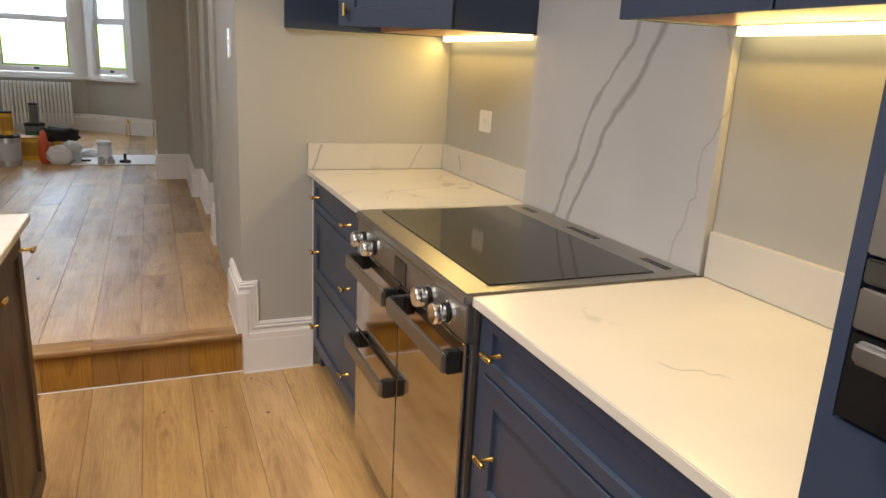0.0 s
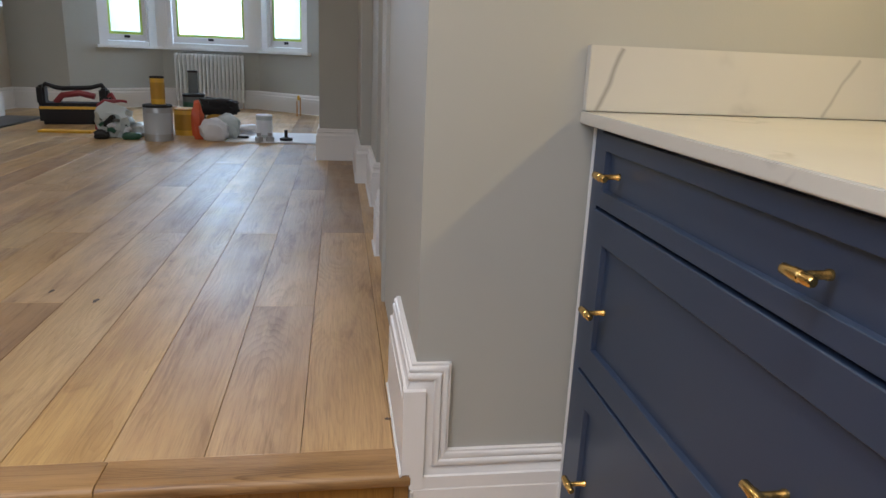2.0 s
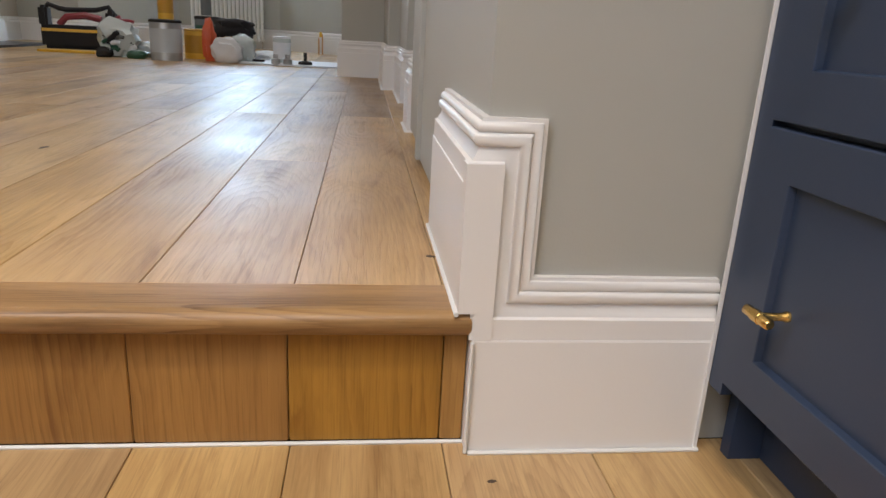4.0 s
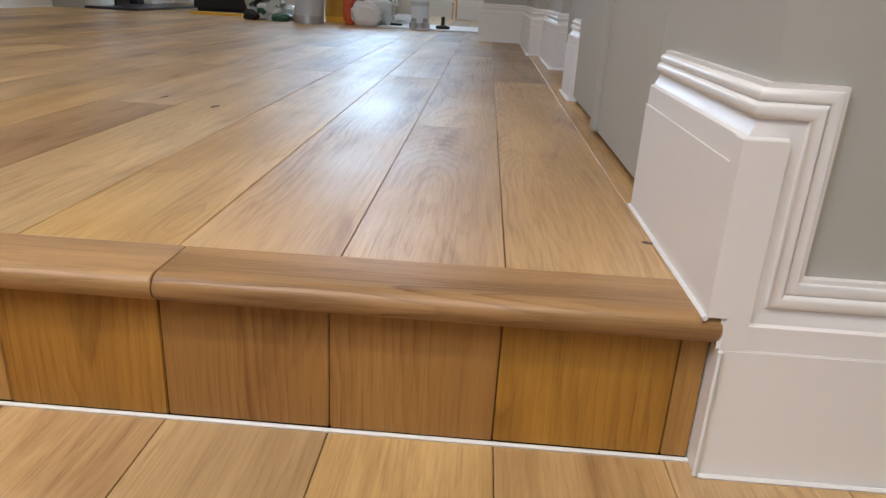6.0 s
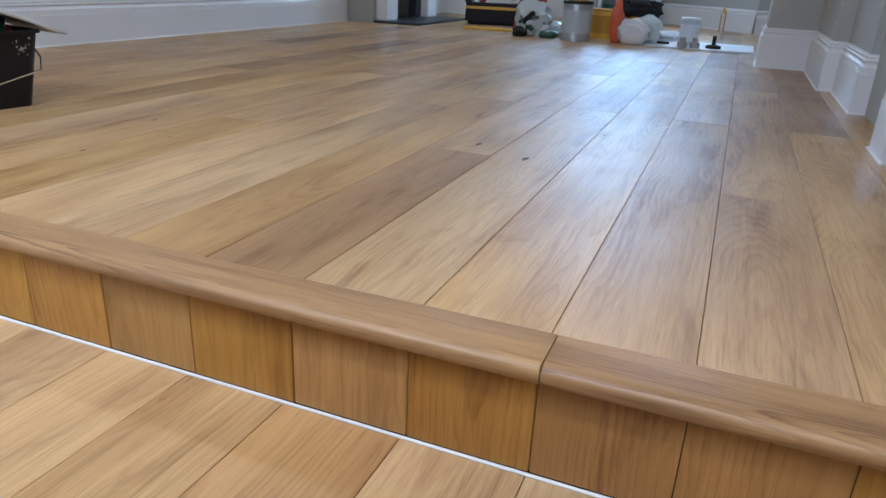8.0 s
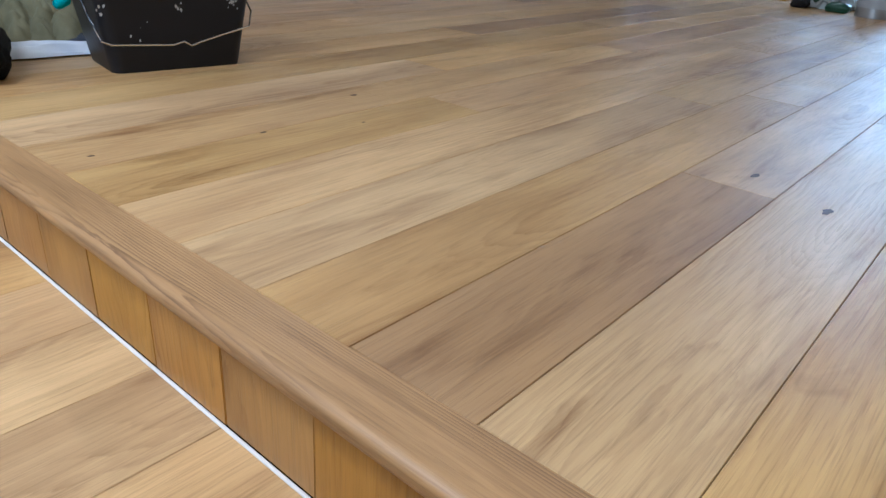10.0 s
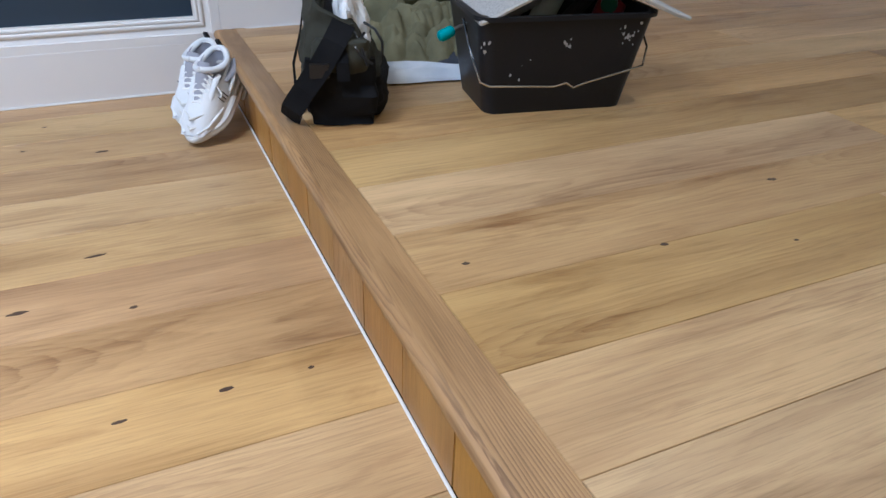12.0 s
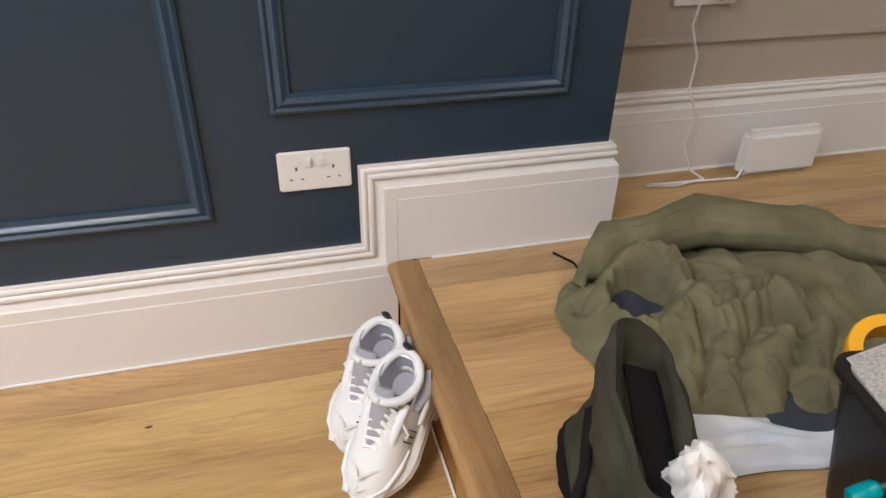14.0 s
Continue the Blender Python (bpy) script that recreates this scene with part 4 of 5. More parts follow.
can((-1.64, 4.95, STEP), 0.115, 0.29, m_tin, m_bagblack, "grey metal paint bucket with dark lid", m_tinlabel)
can((-1.63, 4.95, STEP + 0.30), 0.056, 0.22, m_yellow, m_bagblack, "yellow and black canister standing on a paint bucket", m_ochre)
can((-1.50, 5.75, STEP), 0.10, 0.33, m_grey, m_bagblack, "dark grey-green filler tub", m_green)
can((-1.50, 5.75, STEP + 0.345), 0.045, 0.20, m_grey, m_bagblack, "dark grey bottle with black cap standing on a tub")
can((-0.80, 5.20, STEP), 0.07, 0.21, m_glassy, m_white, "milky plastic tub with white lid", m_white)
can((-1.50, 5.38, STEP), 0.105, 0.23, m_yellow, m_ochre, "yellow-orange plastic filler tub", m_ochre)


PIPES = (-0.62, 7.42, STEP)
mat_copper = material("copper_pipe", (0.60, 0.34, 0.16), 0.35, 0.9)


def lump(name, loc, size, mat, label, category, seed=0, amp=0.25, group="decorating clutter"):
    bm = bmesh.new()
    bmesh.ops.create_icosphere(bm, subdivisions=3, radius=1.0)
    o = Vector((seed * 3.7, seed * 1.3, seed))
    for v in bm.verts:
        c = v.co.copy()
        c = Vector((math.copysign(abs(c.x) ** 0.7, c.x), math.copysign(abs(c.y) ** 0.7, c.y), c.z))
        k = 1 + amp * noise.noise(v.co * 1.9 + o) + amp * 0.5 * noise.noise(v.co * 4.5 + o)
        v.co = Vector((c.x * size[0] * k, c.y * size[1] * k, max(0, (c.z * k + 0.82) * size[2] * 0.55)))
    t = part(name, bm, mat, None, label, smooth=True)
    t.matrix_basis = pose(*loc)
    return tagged(t, label, category, group)


lump("sack", (-1.20, 5.00, STEP), (0.115, 0.08, 0.19), m_white, "crumpled white and grey plaster sack", "sack", 2, 0.28)
lump("sack", (-1.10, 5.14, STEP), (0.10, 0.08, 0.22), m_glassy, "crumpled grey plaster sack", "sack", 14, 0.3)
lump("drill", (-1.345, 5.07, STEP), (0.045, 0.06, 0.33), m_orange, "orange-red power tool standing upright", "tool", 3, 0.35)
lump("cloth", (-1.22, 5.42, STEP + 0.18), (0.17, 0.09, 0.15), m_bagblack, "dark rag heaped on a filler tub", "cloth", 8, 0.4)
lump("filler_tub", (-1.22, 5.42, STEP), (0.12, 0.10, 0.22), m_ochre, "ochre plastic tub beneath a rag", "tub", 15, 0.1)
t = part("mixing_paddle", tube([(-0.06, 0.08, -0.236), (0, 0, -0.01), (0.05, 0.0, 0.02), (0.20, 0.02, 0.03), (0.24, 0.03, 0.02)], [0.012, 0.014, 0.022, 0.012, 0.012], 10), m_red, None, smooth=True)
t.matrix_basis = pose(-2.28, 5.50, STEP + 0.24)
tagged(t, "red plastic handle sticking out of the clear bag", "tool", "decorating clutter")
bm = bmesh.new()
lo_ = [bm.verts.new(p) for p in ((-0.10, 0, 0), (0.10, 0, 0), (0.02, 0, -0.12))]
hi_ = [bm.verts.new((v.co.x, 0.006, v.co.z)) for v in lo_]
bm.faces.new(lo_)
bm.faces.new(list(reversed(hi_)))
for k in range(3):
    bm.faces.new((lo_[k], lo_[(k + 1) % 3], hi_[(k + 1) % 3], hi_[k]))
t = part("scraper", bm, m_red, None)
t.matrix_basis = pose(-2.02, 5.30, STEP + 0.119, 0, 0, 8)
tagged(t, "dark red triangular scraper propped behind the clear bag", "tool", "decorating clutter")
ps = thing("pipe_stub", "pair of capped copper pipe stubs beside the skirting", "pipe", PIPES)
for x in (-0.02, 0.02):
    part("pipe", tube([(x, 0, 0), (x, 0, 0.13), (x, 0, 0.20 + x)], 0.008, 8), mat_copper, ps, smooth=True)
part("valve", lathe([(0.014, 0.19), (0.016, 0.20), (0.016, 0.235), (0.010, 0.245)], 10), m_yellow, ps, "yellow pipe cap", smooth=True)
plastic = lump("plastic_bag", (-2.03, 5.10, STEP), (0.14, 0.11, 0.28), m_glassy, "crumpled clear plastic bag full of fittings", "bag", 4, 0.45)
rr0 = random.Random(12)
for k in range(9):
    m0 = (m_bagblack, m_green, m_grey, m_white, m_bagblack)[k % 5]
    x, z = -2.03 + rr0.uniform(-0.13, 0.13), STEP + rr0.uniform(0.03, 0.2)
    t = part("fitting", tube([(0, 0, 0), (0.03, 0, 0.01), (0.06, 0.01, 0.0)], rr0.uniform(0.012, 0.024), 8), m0, None, smooth=True)
    t.matrix_basis = pose(x, 4.985 + abs(x + 2.03) * 0.3, z, 0, rr0.uniform(-60, 60), rr0.uniform(-40, 40))
    tagged(t, ("black", "dark green", "grey", "white", "black")[k % 5] + " plastic fitting against the clear bag", "fitting", "loose fittings")
lump("bottle", (-1.86, 4.95, STEP), (0.08, 0.045, 0.06), m_green, "dark green bottle lying on the floor", "bottle", 5, 0.2)
lump("power_tool", (-2.10, 4.95, STEP), (0.06, 0.05, 0.07), m_bagblack, "black power tool lying on the floor", "tool", 6, 0.35)
lump("rag", (-1.86, 5.20, STEP), (0.07, 0.08, 0.12), m_glassy, "crumpled pale grey rag on the floor", "cloth", 9, 0.35)
lump("plastic_wrap", (-0.98, 5.55, STEP), (0.12, 0.12, 0.08), m_white, "white crumpled paper on the floor", "paper", 10, 0.4)
t = part("filling_knife", boxbm(-0.05, 0.05, -0.02, 0.02, 0, 0.016, bevel=0.003), m_bagblack, None)
t.matrix_basis = pose(-0.98, 5.12, STEP + 0.013)
tagged(t, "black filling knife on the white board", "tool", "decorating clutter")
for x, y in ((-0.82, 4.93), (-0.73, 4.95)):
    t = part("screw_pot", lathe([(0.035, 0), (0.035, 0.05), (0.02, 0.055), (0.02, 0.085)], 14), m_tin, None, smooth=True)
    t.matrix_basis = pose(x, y, STEP)
    tagged(t, "small grey metal pot of screws", "pot", "decorating clutter")
t = part("hose_nozzle", lathe([(0.055, 0), (0.055, 0.02), (0.014, 0.03), (0.014, 0.09)], 14), m_bagblack, None, smooth=True)
t.matrix_basis = pose(-0.60, 5.03, STEP + 0.012)
tagged(t, "small black nozzle standing on the floor", "tool", "decorating clutter")
part_sheet = part("dust_sheet", boxbm(-1.10, -0.31, 4.90, 5.60, STEP + 0.001, STEP + 0.012, bevel=0.003), m_white, None)
tagged(part_sheet, "flat white board lying on the oak floor", "board")
t = part("wooden_float", boxbm(-2.72, -2.28, 5.26, 5.38, STEP + 0.001, STEP + 0.02, bevel=0.004), m_yellow, None)
tagged(t, "yellow plastic level lying on the floor", "tool", "decorating clutter")

# ---- router and plug ----
r = thing("router", "white plastic internet router standing against the skirting", "router", (-3.735, 1.13, STEP), rz=0)
part("body", boxbm(-0.025, 0.025, -0.125, 0.125, 0.0, 0.135, bevel=0.018), mat_white_plastic, r, smooth=True)
r2 = thing("wall_socket", "white double socket with a plug in it on the taupe wall", "socket", (XA, 0.86, 0.685), rz=90)
part("faceplate", boxbm(-0.10, 0.073, -0.010, 0, -0.043, 0.043, bevel=0.003), mat_white_plastic, r2)
part("plug", boxbm(0.01, 0.06, -0.045, -0.010, -0.03, 0.02, bevel=0.006), mat_white_plastic, r2, "white plug")
cb = thing("cable", "thin white cable hanging from the plug to the floor", "cable", (0, 0, 0))
part("wire", tube([(XA + 0.03, 0.82, 0.66), (XA + 0.03, 0.81, 0.60), (XA + 0.035, 0.84, 0.52), (XA + 0.045, 0.83, 0.44), (XA + 0.05, 0.87, 0.36), (XA + 0.05, 0.85, 0.28), (XA + 0.06, 0.88, 0.205),
                   (XA + 0.10, 0.90, STEP + 0.006), (XA + 0.12, 0.80, STEP + 0.006), (XA + 0.10, 0.72, STEP + 0.006), (XA + 0.11, 0.86, STEP + 0.008), (XA + 0.12, 0.99, STEP + 0.008), (XA + 0.10, 1.02, STEP + 0.03)], 0.0035, 6), mat_white_plastic, cb, smooth=True)


# ---- tub of tools ----
mat_rubber = cheap("black_rubber_tub", (0.016, 0.016, 0.018), 0.42)
def tub_ring(L, D, z, r, n=5):
    pts = []
    for cx, cy, a0 in ((L / 2 - r, D / 2 - r, 0), (-L / 2 + r, D / 2 - r, 90), (-L / 2 + r, -D / 2 + r, 180), (L / 2 - r, -D / 2 + r, 270)):
        for k in range(n + 1):
            a = radians(a0 + 90 * k / n)
            pts.append((cx + r * math.cos(a), cy + r * math.sin(a), z))
    return pts


def rings_mesh(rings, close_bottom=True, close_top=True):
    bm = bmesh.new()
    vs = [[bm.verts.new(p) for p in r] for r in rings]
    n = len(vs[0])
    for a, b in zip(vs, vs[1:]):
        for i in range(n):
            j = (i + 1) % n
            bm.faces.new((a[i], a[j], b[j], b[i]))
    if close_bottom:
        bm.faces.new(list(reversed(vs[0])))
    if close_top:
        bm.faces.new(vs[-1])
    return bm


tb = thing("tool_tub", "black plastic builder's tub with a wire handle, full of tools", "tub", TUB, rz=TUB_RZ)
rings = [tub_ring(0.36, 0.22, 0.0, 0.03), tub_ring(0.365, 0.225, 0.008, 0.035), tub_ring(0.43, 0.285, 0.225, 0.035), tub_ring(0.45, 0.305, 0.226, 0.04), tub_ring(0.45, 0.305, 0.236, 0.04),
         tub_ring(0.42, 0.275, 0.236, 0.035), tub_ring(0.36, 0.215, 0.012, 0.03)]
part("bucket", rings_mesh(rings), mat_rubber, tb, smooth=True)
part("handle", tube([(-0.218, -0.02, 0.205), (-0.222, -0.10, 0.15), (-0.212, -0.150, 0.095), (-0.19, -0.153, 0.085), (-0.03, -0.150, 0.075), (0.0, -0.150, 0.082), (0.02, -0.150, 0.070), (0.05, -0.150, 0.080), (0.19, -0.155, 0.115), (0.215, -0.12, 0.15), (0.222, -0.04, 0.205)], 0.0028, 8), mat_chrome, tb, "galvanised wire handle", smooth=True)
m_spl = cheap("dried_plaster", (0.42, 0.40, 0.37), 0.8)
bm = bmesh.new()
rr = random.Random(3)
for cx, cz, n_, sp in ((0.0, 0.17, 7, 0.012), (0.155, 0.185, 16, 0.03), (-0.19, 0.17, 5, 0.02), (-0.11, 0.11, 4, 0.03)):
    for _ in range(n_):
        x, z = cx + rr.uniform(-sp, sp), cz + rr.uniform(-sp, sp)
        s = rr.uniform(0.001, 0.0045)
        y = -0.1105 - 0.0315 * z / 0.225 * 1.0 - 0.001
        vs = [bm.verts.new((x + s * math.cos(a) * rr.uniform(0.5, 1.3), y - 0.0006, z + 1.4 * s * math.sin(a) * rr.uniform(0.5, 1.3))) for a in [k * 1.047 for k in range(6)]]
        bm.faces.new(vs)
part("plaster_splash", bm, m_spl, tb, "dried plaster splashes", kind="stuff")


# grey sponge float lying on the tub
def board_z(u, v=0.0):
    return -0.012 + 0.078 * max(0.0, math.sin(math.pi * u ** 0.92)) ** 1.25 + 0.006 * v


def board_mesh(L, W, T):
    bm = bmesh.new()
    n = 14
    g = []
    for k, z in enumerate((0, T)):
        g.append([[bm.verts.new((L * (i / n - 0.5), W * (j / 6 - 0.5), z + board_z(i / n, j / 6))) for j in range(7)] for i in range(n + 1)])
    for i in range(n):
        for j in range(6):
            bm.faces.new((g[0][i][j], g[0][i][j + 1], g[0][i + 1][j + 1], g[0][i + 1][j]))
            bm.faces.new((g[1][i][j], g[1][i + 1][j], g[1][i + 1][j + 1], g[1][i][j + 1]))
    for i in range(n):
        for j in (0, 6):
            bm.faces.new((g[0][i][j], g[0][i + 1][j], g[1][i + 1][j], g[1][i][j]))
    for j in range(6):
        for i in (0, n):
            bm.faces.new((g[0][i][j], g[0][i][j + 1], g[1][i][j + 1], g[1][i][j]))
    return bm


def felt_build(nt, b):
    co = node(nt, "ShaderNodeTexCoord").outputs["Object"]
    n = node(nt, "ShaderNodeTexNoise", {"Vector": co, "Scale": 240.0, "Detail": 3.0}).outputs["Fac"]
    nt.links.new(ramp(nt, n, [(0.35, (0.33, 0.32, 0.30)), (0.62, (0.50, 0.485, 0.46))]), b.inputs["Base Color"])
    bump(nt, b, n, 0.8, 0.003)


mat_felt = material("grey_carpet_sample", rough=0.95, build=felt_build)
mat_felt_edge = cheap("pale_carpet_edge", (0.50, 0.48, 0.44), 0.9)
bd = thing("carpet_sample", "stiff grey carpet sample resting on the tub of tools", "carpet")
bd.matrix_basis = BOARD
part("top_layer", board_mesh(0.50, 0.28, 0.010), mat_felt, bd, smooth=True)
edge = [(0.50 * (k / 14 - 0.5), -0.1405, board_z(k / 14) + 0.004) for k in range(15)] + [(0.251, 0.1405 * j / 3, board_z(1) + 0.004) for j in (-2, 0, 2, 3)]
edge += [(0.50 * (0.5 - k / 14), 0.1405, board_z(1 - k / 14, 1) + 0.004) for k in range(1, 15)] + [(-0.251, 0.1405 * j / 3, board_z(0) + 0.004) for j in (2, 0, -2, -3)]
part("binding", tube(edge, 0.0055, 6), mat_felt_edge, bd, "pale woven edge binding", smooth=True)
tp = thing("tape_roll", "yellow roll of tape leaning behind the carpet sample", "tape", (0, 0, 0))
tp.matrix_basis = TAPE
part("roll", rings_mesh([[(r_ * math.cos(a * math.pi / 16), r_ * math.sin(a * math.pi / 16), z_) for a in range(32)] for r_, z_ in ((0.062, 0.0), (0.064, 0.003), (0.064, 0.042), (0.062, 0.045), (0.042, 0.045), (0.042, 0.0), (0.062, 0.0))], False, False), m_yellow2, tp, smooth=True)
sd = thing("screwdriver", "teal-handled screwdriver sticking out of the tub", "screwdriver", (0, 0, 0))
sd.matrix_basis = SCREW
part("grip", lathe([(0.008, 0.0), (0.016, 0.006), (0.0175, 0.02), (0.016, 0.045), (0.010, 0.052)], 12), m_teal, sd, "teal plastic grip", smooth=True)
part("shaft", lathe([(0.006, 0.050), (0.006, 0.075), (0.003, 0.08), (0.003, 0.20)], 10), mat_steel, sd, "steel shaft", smooth=True)
for nm, lab, cat, p0, p1, rad_, mm in (("spirit_level", "grey steel tool lying across the tub", "tool", (-0.17, -0.13, 0.225), (0.05, 0.10, 0.235), 0.012, m_grey),
                               ("bottle", "dark red bottle inside the tub", "bottle", (0.10, -0.05, 0.12), (0.16, -0.02, 0.235), 0.035, m_red),
                               ("tape_measure", "dark green tool handle inside the tub", "tool", (0.13, -0.06, 0.235), (0.20, 0.06, 0.262), 0.02, m_green),
                               ("trowel", "black trowel handle inside the tub", "tool", (0.02, -0.06, 0.20), (0.14, 0.05, 0.245), 0.018, m_bagblack),
                               ("glass_jar", "clear plastic bottle inside the tub", "bottle", (-0.05, -0.02, 0.15), (0.04, 0.06, 0.24), 0.03, m_glassy)):
    t = part(nm, tube([p0, ((p0[0] + p1[0]) / 2, (p0[1] + p1[1]) / 2, (p0[2] + p1[2]) / 2), p1], rad_, 12), mm, None, smooth=True)
    t.matrix_basis = tb.matrix_basis.copy()
    tagged(t, lab, cat, "tools in the tub")


# ---- cloth builder ----
def fabric(dark, light, scale=900.0):
    def build(nt, b):
        co = node(nt, "ShaderNodeTexCoord").outputs["Object"]
        w = node(nt, "ShaderNodeTexNoise", {"Vector": co, "Scale": 14.0, "Detail": 4.0}).outputs["Fac"]
        n = node(nt, "ShaderNodeTexNoise", {"Vector": co, "Scale": scale, "Detail": 1.0}).outputs["Fac"]
        nt.links.new(ramp(nt, w, [(0.35, dark), (0.65, light)]), b.inputs["Base Color"])
        bump(nt, b, math_node(nt, "ADD", n, math_node(nt, "MULTIPLY", w, 3.0)), 0.5, 0.0012)
    return build


mat_khaki = material("khaki_cotton", rough=0.85, build=fabric((0.125, 0.116, 0.058), (0.185, 0.172, 0.094)))
mat_lining = material("dark_navy_lining", rough=0.8, build=fabric((0.018, 0.022, 0.034), (0.035, 0.042, 0.058)))
mat_bag_green = material("olive_canvas", rough=0.8, build=fabric((0.030, 0.029, 0.020), (0.052, 0.050, 0.036)))
mat_bag_black = material("black_nylon", rough=0.8, build=fabric((0.003, 0.003, 0.0035), (0.006, 0.006, 0.007)))
mat_strap = material("black_webbing", rough=0.85, build=fabric((0.004, 0.004, 0.005), (0.008, 0.008, 0.009)))
mat_tissue = material("white_tissue", rough=0.9, build=fabric((0.82, 0.82, 0.81), (0.88, 0.88, 0.87)))
mat_tshirt = material("pale_blue_white_cotton", rough=0.85, build=fabric((0.58, 0.63, 0.70), (0.70, 0.74, 0.79)))


coat = thing("coat", "crumpled khaki green hooded coat heaped on the oak floor", "coat", COAT, rz=-14)
bm = bmesh.new()
N, M_ = 80, 280
grid = {}
for i in range(N + 1):
    for j in range(M_ + 1):
        a = 2 * math.pi * j / M_
        r = i / N
        lobe = 1 + 0.13 * noise.noise(Vector((math.cos(a) * 1.6, math.sin(a) * 1.6, 4.0))) + 0.05 * noise.noise(Vector((math.cos(a) * 5, math.sin(a) * 5, 2.0)))
        x, y = 0.265 * r * math.cos(a) * lobe, 0.43 * r * math.sin(a) * lobe
        base = 0.118 * (1 - r ** 2.8) ** 0.7
        rot = 0.45 + 0.9 * noise.noise(Vector((x * 2.2, y * 2.2, 8.0)))
        u, v = x * math.cos(rot) + y * math.sin(rot), -x * math.sin(rot) + y * math.cos(rot)
        w1, w2 = noise.noise(Vector((x * 5, y * 5, 5))), noise.noise(Vector((x * 5, y * 5, 9)))
        puff = abs(noise.noise(Vector((u * 4.2 + w1, v * 9.5 + w2, 0.3))))
        crease = abs(noise.noise(Vector((u * 7.0 + 1.2 * w2, v * 24.0 + 1.6 * w1, 3.1))))
        fine = noise.noise(Vector((x * 38, y * 38, 2.2)))
        tuck = max(0.0, 1 - abs(noise.noise(Vector((u * 3.4 + w1, v * 6.0, 6.6)))) * 13)
        fold = 0.085 * puff ** 0.75 + 0.038 * crease ** 0.75 + 0.0022 * fine - 0.010 * tuck - 0.036
        z = base * 0.95 + fold * min(1, base / 0.05)
        # sleeve opening with a gathered cuff
        dd = math.hypot((x - 0.005) * 0.8, y + 0.255)
        ang = math.atan2(y + 0.255, x - 0.005)
        z -= 0.110 * math.exp(-(dd / 0.056) ** 6)
        z += (0.030 + 0.004 * math.sin(ang * 17)) * math.exp(-((dd - 0.078) / 0.024) ** 2)
        grid[i, j] = (x, y, max(0.004, z))
vs = {}
for i in range(N + 1):
    for j in range(M_):
        vs[i, j] = bm.verts.new(grid[i, j]) if i or j == 0 else vs[0, 0]
for i in range(N):
    for j in range(M_):
        k = (j + 1) % M_
        if i == 0:
            bm.faces.new((vs[0, 0], vs[1, j], vs[1, k]))
        else:
            bm.faces.new((vs[i, j], vs[i + 1, j], vs[i + 1, k], vs[i, k]))
part("body", bm, mat_khaki, coat, smooth=True)
bm = bmesh.new()
# rolled collar and sleeve lying over the heap
tube([(-0.10, -0.36, 0.03), (-0.17, -0.28, 0.09), (-0.18, -0.10, 0.140), (-0.14, 0.10, 0.145), (-0.09, 0.28, 0.115), (-0.06, 0.40, 0.05)], [0.014, 0.052, 0.062, 0.060, 0.055, 0.020], 18, bm, 0.8)
bmesh.ops.subdivide_edges(bm, edges=bm.edges[:], cuts=3, use_grid_fill=True)
for v in bm.verts:
    c = v.co
    out = Vector((c.x + 0.13, 0.15 * noise.noise(c * 6), c.z - 0.10)).normalized()
    d = 0.030 * abs(noise.noise(Vector((c.x * 10, c.y * 5, c.z * 10)))) ** 0.6 + 0.012 * abs(noise.noise(Vector((c.x * 12 + c.y * 9, c.y * 20 - c.x * 9, c.z * 12)))) ** 0.6
    d -= 0.022 * max(0.0, 1 - 12 * abs(noise.noise(Vector((c.x * 3, c.y * 7 + c.x * 4, c.z * 3 + 2)))))
    v.co += out * (d - 0.018)
part("collar", bm, mat_khaki, coat, "rolled khaki collar", smooth=True)
part("lining", lathe([(0.052, 0.0), (0.056, 0.05), (0.046, 0.06), (0.03, 0.04)], 20), mat_lining, coat, "dark navy lining inside the sleeve", smooth=True, m=Matrix.Translation((0.005, -0.255, -0.004)) @ Matrix.Diagonal((1.35, 1.1, 0.9, 1)))


part("drawstring", tube([(-0.26, -0.38, 0.004), (-0.22, -0.34, 0.004), (-0.17, -0.33, 0.006), (-0.10, -0.30, 0.02)], 0.0025, 6), mat_strap, coat, "thin dark drawstring on the floor", smooth=True)


# ---- shoulder bag ----
bg = thing("shoulder_bag", "olive and black canvas shoulder bag standing open on the step", "bag", BAG, rz=BAG_RZ)
bg.matrix_basis = bg.matrix_basis @ Matrix.Diagonal((0.94, 1.06, 1.0, 1))
def bag_ring(w, d, z, cx, sq=0.45):
    pts = []
    for k in range(40):
        a = 2 * math.pi * k / 40
        c, s = math.cos(a), math.sin(a)
        pts.append((cx + w * math.copysign(abs(c) ** sq, c), d * math.copysign(abs(s) ** sq, s), z))
    return pts


def densify(levels, n=4):
    out = []
    for a, b in zip(levels, levels[1:]):
        for k in range(n):
            out.append(tuple(p + (q - p) * k / n for p, q in zip(a, b)))
    return out + [levels[-1]]


def bag_mesh(levels):
    levels = densify(levels)
    bm = rings_mesh([bag_ring(*l) for l in levels])
    for v in bm.verts:
        d = noise.noise(v.co * 9) * 0.022 + 0.008 * noise.noise(v.co * 22) + (1 - abs(noise.noise(Vector((v.co.x * 12, v.co.y * 12, v.co.z * 26)))) * 2) * 0.012
        v.co += Vector((v.co.x, v.co.y, 0)).normalized() * d
    return bm


